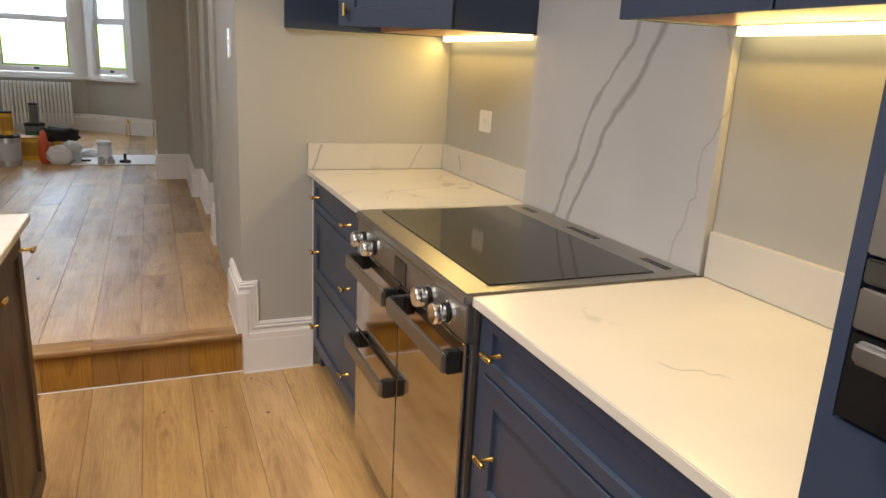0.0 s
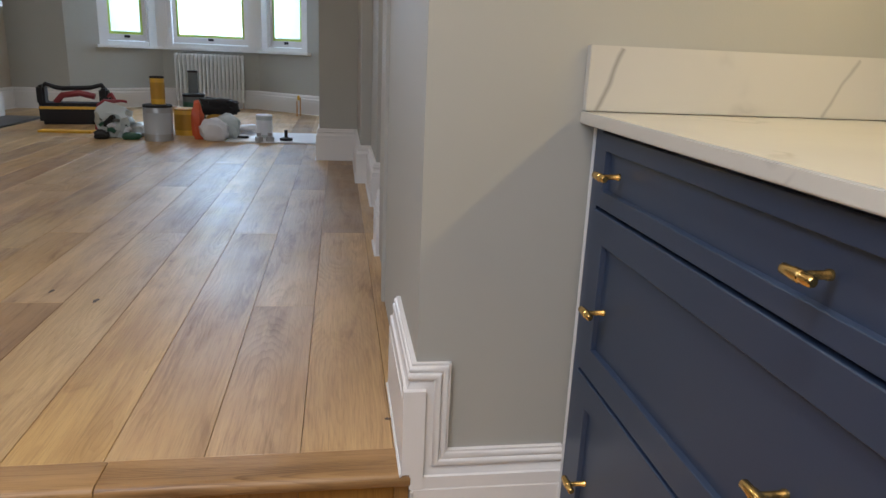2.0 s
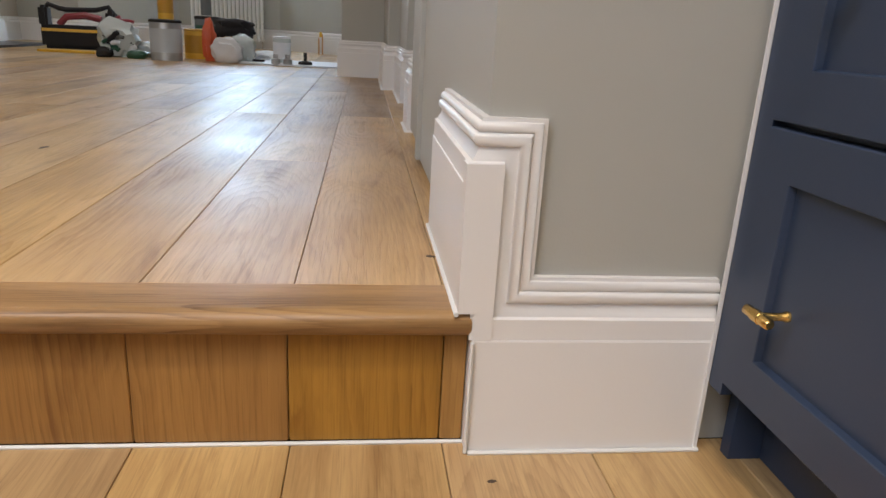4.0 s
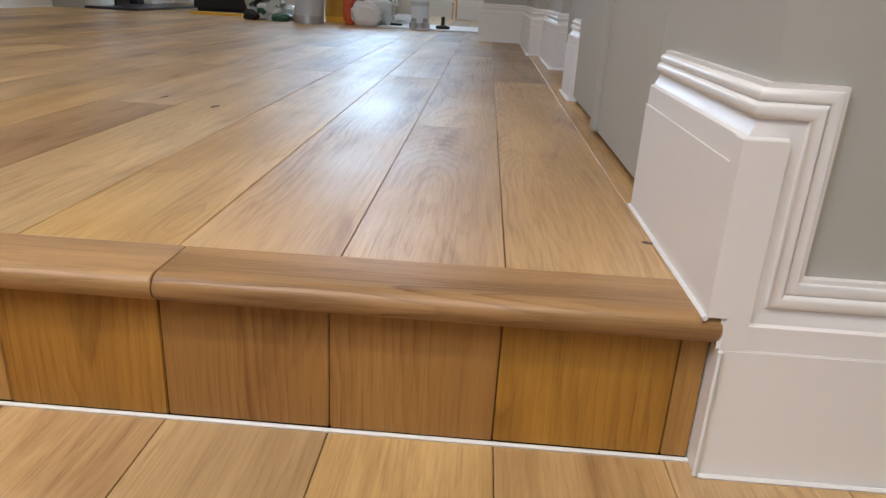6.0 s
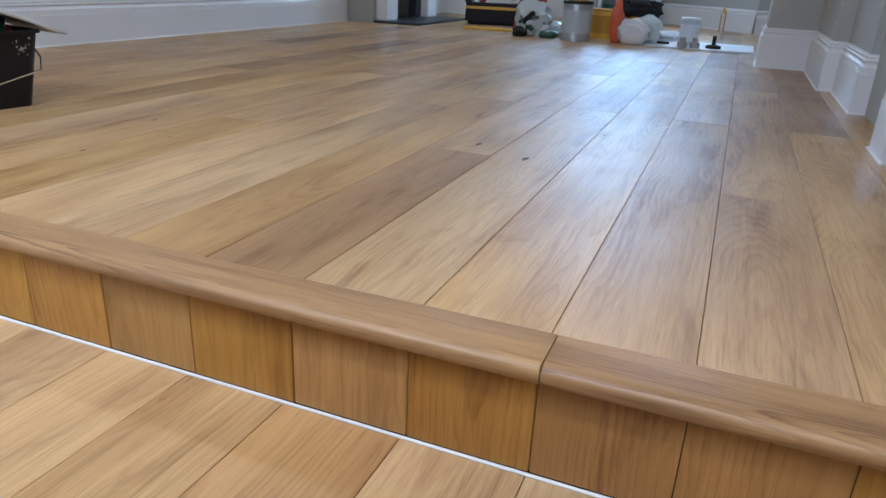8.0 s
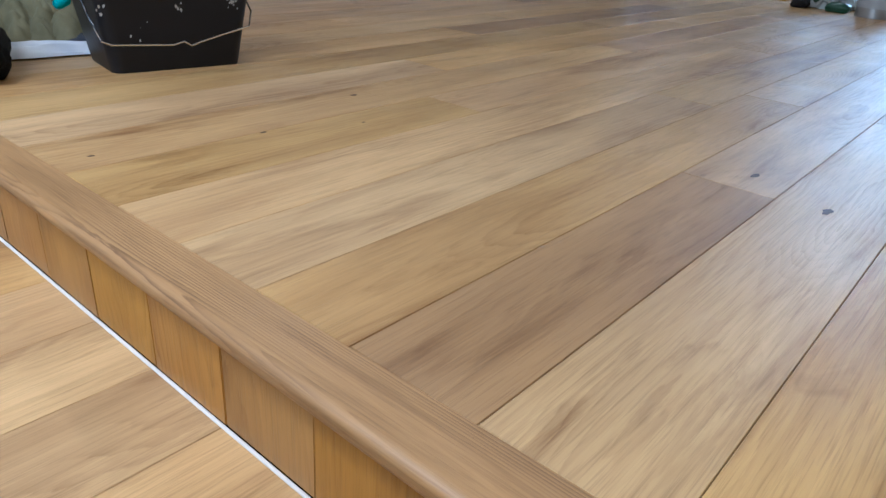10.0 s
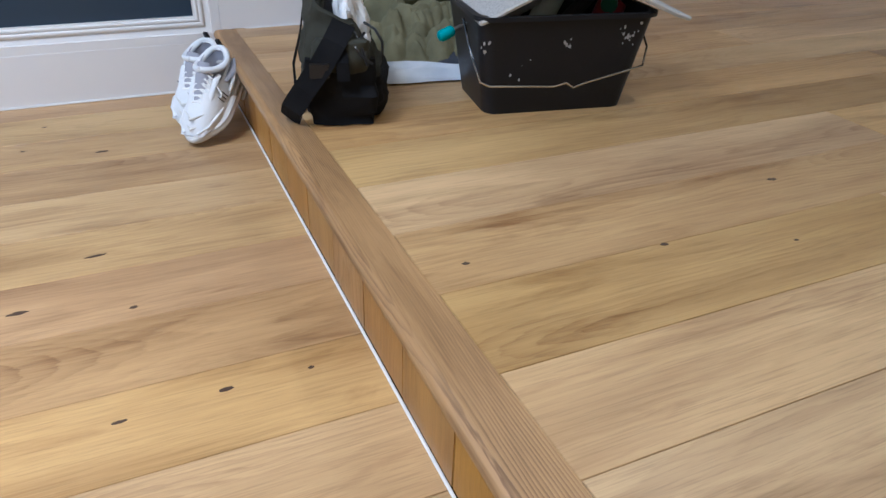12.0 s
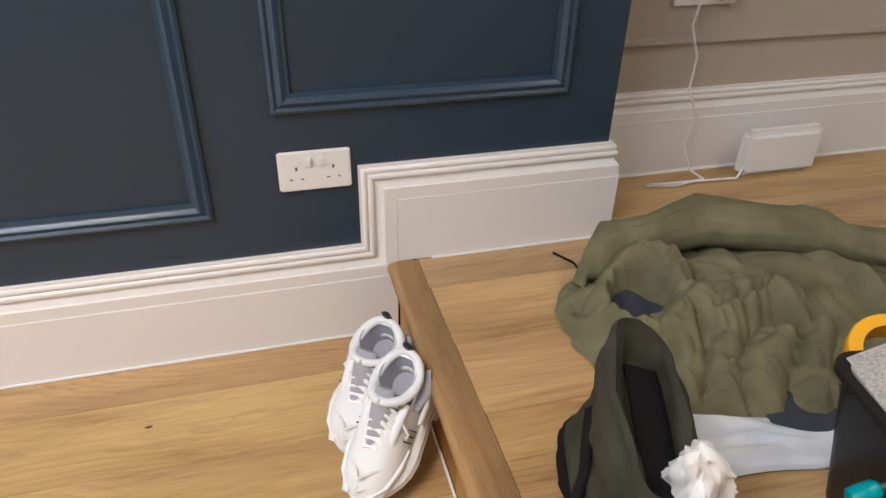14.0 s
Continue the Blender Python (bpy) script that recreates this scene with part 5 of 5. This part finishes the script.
lev = [(0.135, 0.07, 0.0, 0.0), (0.152, 0.083, 0.02, 0.0), (0.157, 0.088, 0.05, 0.0), (0.155, 0.087, 0.07, 0.0), (0.153, 0.086, 0.100, 0.0)]
part("base", bag_mesh(lev), mat_bag_black, bg, "black nylon bag base", smooth=True)


for dull in (mat_bag_black, mat_strap, mat_rubber, mat_bag_green):
    dull.node_tree.nodes["Principled BSDF"].inputs["Specular IOR Level"].default_value = 0.2


def slump(ob):
    """The open top stands high at the back and along one side and sags towards the front."""
    for v in ob.data.vertices:
        z = v.co.z
        if z > 0.10:
            v.co.z = 0.10 + (z - 0.10) * (1.20 - 0.34 * (v.co.x + 0.15) / 0.3 - 1.9 * v.co.y)
            v.co.y = v.co.y * (1 - 1.9 * (z - 0.10)) - 0.10 * (z - 0.10)
    return ob


lev = [(0.151, 0.084, 0.092, 0.0), (0.150, 0.083, 0.12, -0.001), (0.146, 0.080, 0.155, -0.002), (0.143, 0.076, 0.19, -0.004), (0.139, 0.069, 0.225, -0.006), (0.132, 0.058, 0.250, -0.008), (0.124, 0.050, 0.256, -0.010), (0.116, 0.040, 0.242, -0.010), (0.11, 0.030, 0.212, -0.010)]
slump(part("body", bag_mesh(lev), mat_bag_green, bg, "olive canvas upper", smooth=True))
# thin black plate over the closed top paints the shade inside the mouth
bm = bmesh.new()
box(bm, -0.115, 0.10, -0.030, 0.030, 0.214, 0.219, bevel=0.002)
slump(part("opening", bm, mat_bag_black, bg, "black plate standing in for the shaded mouth of the bag"))
def ribbon(pts, w, t, side):
    bm = bmesh.new()
    side = Vector(side).normalized()
    prev = None
    P = [Vector(p) for p in pts]
    for i, p in enumerate(P):
        d = (P[min(i + 1, len(P) - 1)] - P[max(i - 1, 0)]).normalized()
        s = (side - d * side.dot(d)).normalized()
        n = d.cross(s)
        cur = [bm.verts.new(p + s * a * w / 2 + n * b * t / 2) for a, b in ((1, 1), (-1, 1), (-1, -1), (1, -1))]
        if prev:
            for k in range(4):
                bm.faces.new((prev[k], prev[(k + 1) % 4], cur[(k + 1) % 4], cur[k]))
        else:
            bm.faces.new(cur)
        prev = cur
    bm.faces.new(list(reversed(prev)))
    return bm


part("strap", ribbon([(0.150, 0.010, 0.225), (0.176, -0.010, 0.19), (0.188, -0.040, 0.14), (0.186, -0.075, 0.090), (0.172, -0.104, 0.042), (0.14, -0.112, 0.010), (0.08, -0.108, 0.004)], 0.048, 0.004, (0.25, 0.75, -0.6)), mat_strap, bg, "wide black webbing strap")
part("strap", ribbon([(0.08, -0.100, 0.02), (0.05, -0.104, 0.11), (0.02, -0.088, 0.17), (-0.02, -0.084, 0.20), (-0.05, -0.078, 0.22)], 0.030, 0.004, (1, 0, 0)), mat_strap, bg, "wide black webbing strap")
part("hook_strap", ribbon([(0.172, 0.000, 0.175), (0.186, 0.004, 0.150), (0.188, 0.006, 0.110)], 0.026, 0.004, (0, 1, 0)), mat_strap, bg, "hanging black webbing end")
part("buckle", boxbm(0.187, 0.193, -0.062, -0.022, 0.116, 0.150, bevel=0.002), mat_black, bg, "black ladder-lock buckle")
part("front_panel", bag_mesh([(0.020, 0.066, 0.002, 0.146), (0.026, 0.074, 0.03, 0.146), (0.026, 0.074, 0.11, 0.144), (0.018, 0.066, 0.150, 0.138)]), mat_bag_black, bg, "black nylon front panel", smooth=True)
part("pocket", bag_mesh([(0.02, 0.055, 0.12, 0.146), (0.028, 0.058, 0.14, 0.146), (0.028, 0.055, 0.18, 0.142), (0.015, 0.045, 0.192, 0.136)]), mat_bag_green, bg, "olive front pocket", smooth=True)
bm = bmesh.new()
tube([(0.13, 0.03, 0.20), (0.172, 0.045, 0.175), (0.178, 0.055, 0.14)], 0.003, 6, bm)
tube([(0.13, 0.05, 0.20), (0.175, 0.03, 0.18), (0.180, 0.045, 0.16), (0.178, 0.065, 0.145)], 0.0028, 6, bm)
part("drawcord", bm, mat_black, bg, "black drawcord", smooth=True)
part("side_loop", tube([(0.10, 0.05, 0.215), (0.120, 0.072, 0.205), (0.130, 0.086, 0.18), (0.132, 0.086, 0.155)], 0.003, 8), mat_black, bg, "black cord loop", smooth=True)

ts = bmesh.new()
bmesh.ops.create_icosphere(ts, subdivisions=4, radius=1.0)
for v in ts.verts:
    c = v.co.copy()
    k = 1 + 0.60 * noise.noise(c * 1.4 + Vector((2, 5, 1))) + 0.30 * (1 - abs(noise.noise(c * 3.4)) * 3.0)
    taper = 1.0 - 0.45 * c.z
    v.co = Vector((c.x * 0.030 * k * taper + 0.010 * c.z, c.y * 0.024 * k * taper - 0.012 * c.z ** 2, 0.084 * c.z))
t = part("tissue", ts, mat_tissue, None, smooth=True)
t.matrix_basis = bg.matrix_basis @ pose(0.072, 0.026, 0.226, 8, 10, 0) @ Matrix.Scale(1.15, 4)
tagged(t, "crumpled white tissue stuffed into the shoulder bag", "tissue")

# pale shirt on the floor between the coat and the tub
bm = bmesh.new()
N2, M2 = 40, 24
g = [[None] * (M2 + 1) for _ in range(N2 + 1)]
for s_ in (0, 1):
    for i in range(N2 + 1):
        for j in range(M2 + 1):
            u, v = i / N2, j / M2
            e = min(1, 6 * min(u, 1 - u, v, 1 - v))
            y = (u - 0.5) * 0.40
            x = (v - 0.5) * (0.15 - 0.09 * u) + 0.02 * noise.noise(Vector((u * 3, 0, 1)))
            z = 0.004 + (0.018 * e ** 0.5 + 0.014 * (1 - abs(noise.noise(Vector((v * 4, u * 2.2, 2)))) * 2) * e) * (1 if s_ else 0)
            if s_:
                g[i][j] = bm.verts.new((x, y, max(0.006, z)))
    if s_:
        for i in range(N2):
            for j in range(M2):
                bm.faces.new((g[i][j], g[i + 1][j], g[i + 1][j + 1], g[i][j + 1]))
t = part("shirt", bm, mat_tshirt, None, smooth=True)
t.matrix_basis = SHIRT
tagged(t, "pale white-blue cloth folded flat on the oak floor", "cloth")
t = lump("dark_cloth", DARKCLOTH, (0.10, 0.17, 0.05), mat_lining, "dark grey-blue cloth beneath the coat", "cloth", 12, 0.25, "")


# ---- trainers ----
mat_shoe = material("white_leather_mesh", (0.74, 0.75, 0.76), 0.6, build=paint(500, 0.0008, 0.05))
mat_sole = material("off_white_rubber", (0.68, 0.67, 0.64), 0.55, build=paint(200, 0.0004, 0.08))
mat_shoe_in = material("grey_lining_and_lace_shade", (0.34, 0.34, 0.38), 0.9)


def shoe():
    """A chunky trainer, toe at +x, length 0.29."""
    s = thing("shoe", "white chunky lace-up trainer leaning on the step", "shoe", (0, 0, 0), "pair of trainers")
    def outline(x):
        # half width of the foot along its length
        t = (x + 0.145) / 0.29
        return 0.030 + 0.022 * math.sin(min(1, max(0, t)) * math.pi) ** 0.6 + 0.010 * math.exp(-((t - 0.72) / 0.2) ** 2)
    def loft(levels):
        rings = []
        for z, x0, x1, k, zt in levels:
            r = []
            for q in range(36):
                a = 2 * math.pi * q / 36
                c, si = math.cos(a), math.sin(a)
                x = (x0 + x1) / 2 + (x1 - x0) / 2 * math.copysign(abs(c) ** 0.8, c)
                y = outline(x) * k * math.copysign(abs(si) ** 0.75, si)
                r.append((x, y, z + zt * (x - x0) / (x1 - x0)))
            rings.append(r)
        return rings_mesh(rings)
    sole = loft([(0.0, -0.125, 0.125, 0.92, 0.004), (0.008, -0.140, 0.142, 1.04, 0.004), (0.020, -0.150, 0.146, 1.12, 0.0), (0.028, -0.145, 0.144, 1.05, -0.002), (0.036, -0.150, 0.142, 1.08, -0.008), (0.044, -0.143, 0.138, 0.98, -0.014)])
    part("sole", sole, mat_sole, s, "thick ridged off-white sole", smooth=True)
    bm = bmesh.new()
    for k in range(4):
        x, z = -0.158 + 0.011 * k, 0.022 + 0.021 * k
        for sg in (-1, 1):
            tube([(x, 0.0, z), (x + 0.008, sg * 0.024, z), (x + 0.030, sg * 0.042, z - 0.002), (x + 0.060, sg * 0.050, z - 0.010), (x + 0.095, sg * 0.051, z - 0.022)], [0.0095, 0.0095, 0.0085, 0.007, 0.004], 10, bm)
    part("heel_rib", bm, mat_sole, s, smooth=True)
    rings = []
    for i in range(19):
        t = i / 18
        x = -0.138 + 0.272 * t
        top = 0.128 - 0.02 * t if t < 0.42 else 0.120 - 0.070 * ((t - 0.42) / 0.58) ** 0.95
        if t > 0.9:
            top -= 0.018 * ((t - 0.9) / 0.1) ** 1.5
        w = outline(x) * (0.86 if 0.1 < t < 0.93 else 0.62 if t <= 0.1 else 0.80)
        r = []
        for q in range(15):
            a = math.pi * q / 14
            c, si = math.cos(a), math.sin(a)
            pinch = 1.0 - (0.16 if t < 0.42 else 0.30) * si
            r.append((x, w * math.copysign(abs(c) ** 0.55, c) * pinch, 0.034 + (top - 0.034) * si ** 0.7))
        rings.append(r)
    up = bmesh.new()
    vs = [[up.verts.new(p) for p in r] for r in rings]
    for i, (a, b) in enumerate(zip(vs, vs[1:])):
        for k in range(14):
            if 1 <= i <= 7 and 3 <= k <= 10:
                continue
            up.faces.new((a[k], a[k + 1], b[k + 1], b[k]))
    up.faces.new(vs[0])
    up.faces.new(list(reversed(vs[-1])))
    part("upper", up, mat_shoe, s, smooth=True)
    bm = bmesh.new()
    ring_pts = []
    for q in range(25):
        a = 2 * math.pi * q / 24
        ring_pts.append((-0.080 + 0.056 * math.cos(a), 0.035 * math.sin(a), 0.124 + 0.008 * math.cos(2 * a) + 0.006 * math.cos(a)))
    tube(ring_pts, 0.0085, 10, bm)
    part("collar", bm, mat_shoe, s, "padded white collar", smooth=True)
    part("lining", lathe([(0.02, 0.02), (0.034, 0.04), (0.038, 0.078), (0.034, 0.079), (0.022, 0.03)], 18), mat_shoe_in, s, "grey textile lining", smooth=True, m=Matrix.Translation((-0.088, 0, 0.045)) @ Matrix.Diagonal((1.2, 0.88, 1, 1)))
    bm = bmesh.new()
    tube([(-0.050, 0, 0.142), (-0.03, 0, 0.128), (0.0, 0, 0.108), (0.05, 0, 0.078)], [0.016, 0.018, 0.017, 0.012], 10, bm, 0.5)
    # tongue is greyed to imitate the shadow beneath the white laces
    part("tongue", bm, mat_shoe_in, s, smooth=True)
    bm = bmesh.new()
    for k in range(6):
        x = -0.032 + 0.015 * k
        z = 0.126 - 0.0085 * k
        tube([(x, -0.022, z - 0.012), (x + 0.004, -0.008, z), (x + 0.008, 0.010, z), (x + 0.012, 0.023, z - 0.014)], 0.0036, 6, bm)
        tube([(x, 0.022, z - 0.012), (x + 0.004, 0.008, z + 0.002), (x + 0.008, -0.010, z + 0.002), (x + 0.012, -0.023, z - 0.014)], 0.0036, 6, bm)
    tube([(-0.035, 0.0, 0.118), (-0.03, -0.03, 0.112), (-0.02, -0.045, 0.09), (-0.01, -0.035, 0.085), (-0.03, -0.005, 0.116)], 0.0026, 6, bm)
    tube([(-0.035, 0.0, 0.118), (-0.02, 0.025, 0.108), (0.0, 0.046, 0.08), (0.01, 0.04, 0.06)], 0.0026, 6, bm)
    part("laces", bm, mat_tissue, s, "white laces tied in a bow", smooth=True)
    for sgn in (-1, 1):
        bm = bmesh.new()
        tube([(-0.045, sgn * 0.030, 0.106), (-0.02, sgn * 0.029, 0.104), (0.02, sgn * 0.027, 0.088), (0.055, sgn * 0.024, 0.068)], [0.007, 0.008, 0.008, 0.006], 10, bm, 0.6)
        part("eyelet_strip", bm, mat_shoe, s, smooth=True)
        for pts, rad in (([(-0.135, 0.018, 0.060), (-0.105, 0.036, 0.068), (-0.06, 0.041, 0.060), (-0.03, 0.044, 0.048)], [0.004, 0.006, 0.005, 0.002]),
                         ([(0.02, 0.048, 0.046), (0.06, 0.048, 0.050), (0.10, 0.040, 0.046), (0.132, 0.018, 0.042)], [0.002, 0.004, 0.004, 0.003])):
            part("overlay", tube([(a, sgn * b, c) for a, b, c in pts], rad, 10, None, 0.7), mat_shoe, s, "stitched white leather overlay", smooth=True)
        bm = bmesh.new()
        y = sgn * 0.0475
        for x0 in (-0.012, 0.0, 0.012):
            tube([(x0 - 0.003, y + sgn * 0.001, 0.056), (x0 + 0.003, y - sgn * 0.004, 0.078)], 0.0016, 6, bm)
        part("side_mark", bm, mat_grey_mark, s, "dark outlined side mark")
    for k, (t0, t1) in enumerate(((0.055, 0.100), (0.080, 0.118))):
        pts = [(t0, -0.038, 0.050), (t0 + 0.018, -0.029, 0.066 - 0.016 * k), (t1 + 0.008, 0.0, 0.072 - 0.020 * k), (t0 + 0.018, 0.029, 0.066 - 0.016 * k), (t0, 0.038, 0.050)]
        part("toe_overlay", tube(pts, [0.002, 0.0035, 0.004, 0.0035, 0.002], 8, None, 0.7), mat_sole, s, "stitched toe overlay", smooth=True)
    part("ankle_panel", tube([(-0.125, 0.036, 0.100), (-0.085, 0.044, 0.088), (-0.045, 0.042, 0.086)], [0.004, 0.011, 0.005], 10, None, 0.5), mat_shoe_in, s, "grey mesh ankle panel", smooth=True)
    part("ankle_panel", tube([(-0.125, -0.036, 0.100), (-0.085, -0.044, 0.088), (-0.045, -0.042, 0.086)], [0.004, 0.011, 0.005], 10, None, 0.5), mat_shoe_in, s, "grey mesh ankle panel", smooth=True)
    part("pull_tab", boxbm(-0.146, -0.136, -0.007, 0.007, 0.118, 0.150, bevel=0.003), mat_black, s, "black heel pull tab")
    return s


s1 = shoe()
s1.matrix_basis = SHOE1
s2 = copy_thing(s1, SHOE2)
s2["label"] = "white chunky lace-up trainer standing against the skirting"

# ---- step: risers, nosing ----
st = tagged(new("step"), "oak-faced step between the two floors", "", "", "structure")
xs = [0.0, -0.030, -0.222, -0.411, -0.601, -0.790, -0.985, -1.180, -1.366, -1.549, -1.735] + [-1.922 - 0.1865 * k for k in range(10)]
for k, (a, b) in enumerate(zip(xs, xs[1:])):
    b2 = max(b, -3.524)
    if a - b2 < 0.005:
        continue
    bm = bmesh.new()
    box(bm, -(a - b2) / 2 + 0.0007, (a - b2) / 2 - 0.0007, 0.0, 0.014, 0.004, 0.158, bevel=0.0012)
    o = part("riser_board", bm, mat_riser, st)
    o.matrix_basis = pose((a + b2) / 2, 0.0 + 0.0006 * (k % 2), 0)
    if b2 != b:
        break
# near-black backing gives the riser seams their shade by colour
part("riser_board_backing", boxbm(-3.524, 0.0, 0.0145, 0.037, 0.0, 0.157), mat_dark, st, "dark backing board standing in for shade behind the riser")


def nosing(x0, x1):
    prof = [(0.0745, 0.1580), (-0.008, 0.1580), (-0.017, 0.1600), (-0.024, 0.1655), (-0.027, 0.1740), (-0.0265, 0.1810), (-0.023, 0.1868), (-0.016, 0.1905), (-0.009, 0.1915), (0.0745, 0.1905)]
    bm = bmesh.new()
    h = (x1 - x0) / 2
    rows = []
    for s, ins in ((-h, 0.0012), (-h + 0.0015, 0), (h - 0.0015, 0), (h, 0.0012)):
        rows.append([bm.verts.new((s, y + (ins if y < 0 else 0.0095 * ((x0 + x1) / 2 + s)), z - (ins if z > 0.18 else 0))) for y, z in prof])
    n = len(prof)
    for a, b in zip(rows, rows[1:]):
        for i in range(n):
            bm.faces.new((a[i], a[(i + 1) % n], b[(i + 1) % n], b[i]))
    bm.faces.new(rows[0])
    bm.faces.new(list(reversed(rows[-1])))
    o = part("nosing", bm, mat_nosing, st, "rounded oak stair nosing", smooth=True)
    o.matrix_basis = pose((x0 + x1) / 2, 0, 0)


nosing(-3.524, -0.5955)
nosing(-0.594, -0.0005)
bm = bmesh.new()
tube([(-3.524, -0.003, 0.002), (0.001, -0.003, 0.002)], 0.0030, 6, bm)
part("caulk_line", bm, mat_caulk, st, "thin white caulk line along the step")


# ---- floors of oak planks ----
def floor_planks(parent, name, x_lines, y_start, y_end, z, joints, x_min, x_max, tones, seed):
    rnd = random.Random(seed)
    for c, (x1, x0) in enumerate(zip(x_lines, x_lines[1:])):
        x0, x1 = max(x0, x_min), min(x1, x_max)
        if x1 - x0 < 0.01:
            continue
        ys = [y_start + (0.0095 * (x0 + x1) / 2 if z > 0.1 else 0)] + [y for y in joints(c) if y_start + 0.03 < y < y_end - 0.03] + [y_end]
        for k, (y0, y1) in enumerate(zip(ys, ys[1:])):
            w, l = x1 - x0, y1 - y0
            bm = bmesh.new()
            g, b = 0.0005, 0.0014
            t0 = [(-w / 2 + g, -l / 2 + g), (w / 2 - g, -l / 2 + g), (w / 2 - g, l / 2 - g), (-w / 2 + g, l / 2 - g)]
            t1 = [(-w / 2 + b, -l / 2 + b), (w / 2 - b, -l / 2 + b), (w / 2 - b, l / 2 - b), (-w / 2 + b, l / 2 - b)]
            lo = [bm.verts.new((*p, -0.012)) for p in t0]
            mi = [bm.verts.new((*p, -0.0012)) for p in t0]
            hi = [bm.verts.new((*p, 0.0)) for p in t1]
            for i in range(4):
                j = (i + 1) % 4
                bm.faces.new((lo[i], lo[j], mi[j], mi[i]))
                bm.faces.new((mi[i], mi[j], hi[j], hi[i]))
            bm.faces.new(hi)
            tone = tones.get((c, k), rnd.choices((0, 1, 2, 3), (6, 2, 0.5 if z > 0.1 else 0, 2))[0])
            o = part(name, bm, mat_oak[tone], parent)
            o.matrix_basis = pose((x0 + x1) / 2, (y0 + y1) / 2, z)


SEAMS = [0.362, 0.168, -0.026, -0.220, -0.412, -0.604, -0.798, -1.003, -1.193, -1.372, -1.555, -1.737, -1.922, -2.108, -2.298, -2.482, -2.667, -2.853, -3.040, -3.226, -3.412, -3.598]
up = structure("floor_upper", boxbm(XA - 0.1, 0.2, 0.0375, 8.6, 0.0, STEP - 0.011), mat_dark, "oak plank floor of the upper room")
lo = structure("floor_kitchen", boxbm(XL - 0.1, XR + 0.1, BACK - 0.1, -0.0005, -0.15, -0.011), mat_dark, "oak plank floor of the kitchen")
FIRST_JOINT = {0: 1.88, 1: 1.88, 2: 0.937, 3: 1.855, 4: 2.76, 5: 1.857, 6: 0.99, 7: 1.861, 8: 1.62, 9: 2.75, 10: 1.0, 11: 2.2}
floor_planks(up, "plank", [0.2] + SEAMS[2:] + [XA], 0.0755, 8.5, STEP, lambda c: [FIRST_JOINT.get(c, 1.3 + 1.13 * (c % 2) + 0.31 * (c % 3)) + 1.93 * k for k in range(4)], XA, 0.18,
             {(0, 0): 0, (1, 0): 3, (1, 1): 2, (2, 0): 3, (2, 1): 0, (3, 0): 0, (3, 1): 1, (4, 0): 1, (5, 0): 1, (6, 0): 2, (6, 1): 0, (7, 0): 0, (8, 0): 0, (9, 0): 1, (10, 0): 0, (11, 0): 1, (12, 0): 0, (13, 0): 0}, 4)
floor_planks(lo, "plank", [XR, 0.75, 0.556] + SEAMS, BACK, -0.001, 0.0, lambda c: [-1.75 - (0.0, 0.97, 0.4)[c % 3] - 1.93 * k for k in range(2)][::-1], XL, XR, {(4, 1): 0}, 9)


def knot(parent, x, y, z, long, wide, seed, turn=0.0):
    """A dark dead knot, flush with its board, with a ragged outline."""
    rnd = random.Random(seed)
    bm = bmesh.new()
    n = 14
    rim = []
    for k in range(n):
        a = 2 * math.pi * k / n
        q = rnd.uniform(0.72, 1.12)
        rim.append((wide * q * math.cos(a), long * q * math.copysign(abs(math.sin(a)) ** 1.4, math.sin(a))))
    lo_, hi_ = [bm.verts.new((*p, -0.004)) for p in rim], [bm.verts.new((*p, 0.0003)) for p in rim]
    for k in range(n):
        bm.faces.new((lo_[k], lo_[(k + 1) % n], hi_[(k + 1) % n], hi_[k]))
    bm.faces.new(hi_)
    o = part("knot", bm, mat_knot, parent, "dark knot in the oak")
    o.matrix_basis = pose(x, y, z, 0, 0, turn)


for k, (x, y, a, w) in enumerate(((-1.078, 1.100, 0.020, 0.007), (-0.911, 1.004, 0.022, 0.009), (-0.031, 0.199, 0.006, 0.008), (-1.985, 0.132, 0.007, 0.005), (-1.917, 0.470, 0.010, 0.005), (-2.044, 0.846, 0.011, 0.006), (-1.846, 0.697, 0.006, 0.003))):
    knot(up, x, y, STEP, a, w, k, -6)
for k, (x, y, a, w) in enumerate(((-2.391, -0.562, 0.019, 0.007), (-2.331, -0.611, 0.012, 0.008), (-3.103, -0.403, 0.016, 0.008), (-2.336, -0.371, 0.008, 0.005), (-2.053, -0.113, 0.006, 0.004), (-2.052, -0.251, 0.013, 0.005), (-2.040, -0.410, 0.012, 0.004), (-3.337, -0.549, 0.008, 0.004),
                                  (-2.550, -0.431, 0.024, 0.005), (-2.882, -0.725, 0.022, 0.008), (-3.172, -0.595, 0.009, 0.004), (-0.336, -0.296, 0.008, 0.005), (0.050, -0.414, 0.010, 0.007), (-0.159, -0.340, 0.007, 0.004), (-0.120, -0.486, 0.007, 0.004), (0.026, -0.086, 0.004, 0.007))):
    knot(lo, x, y, 0.0, a, w, 30 + k, 4)
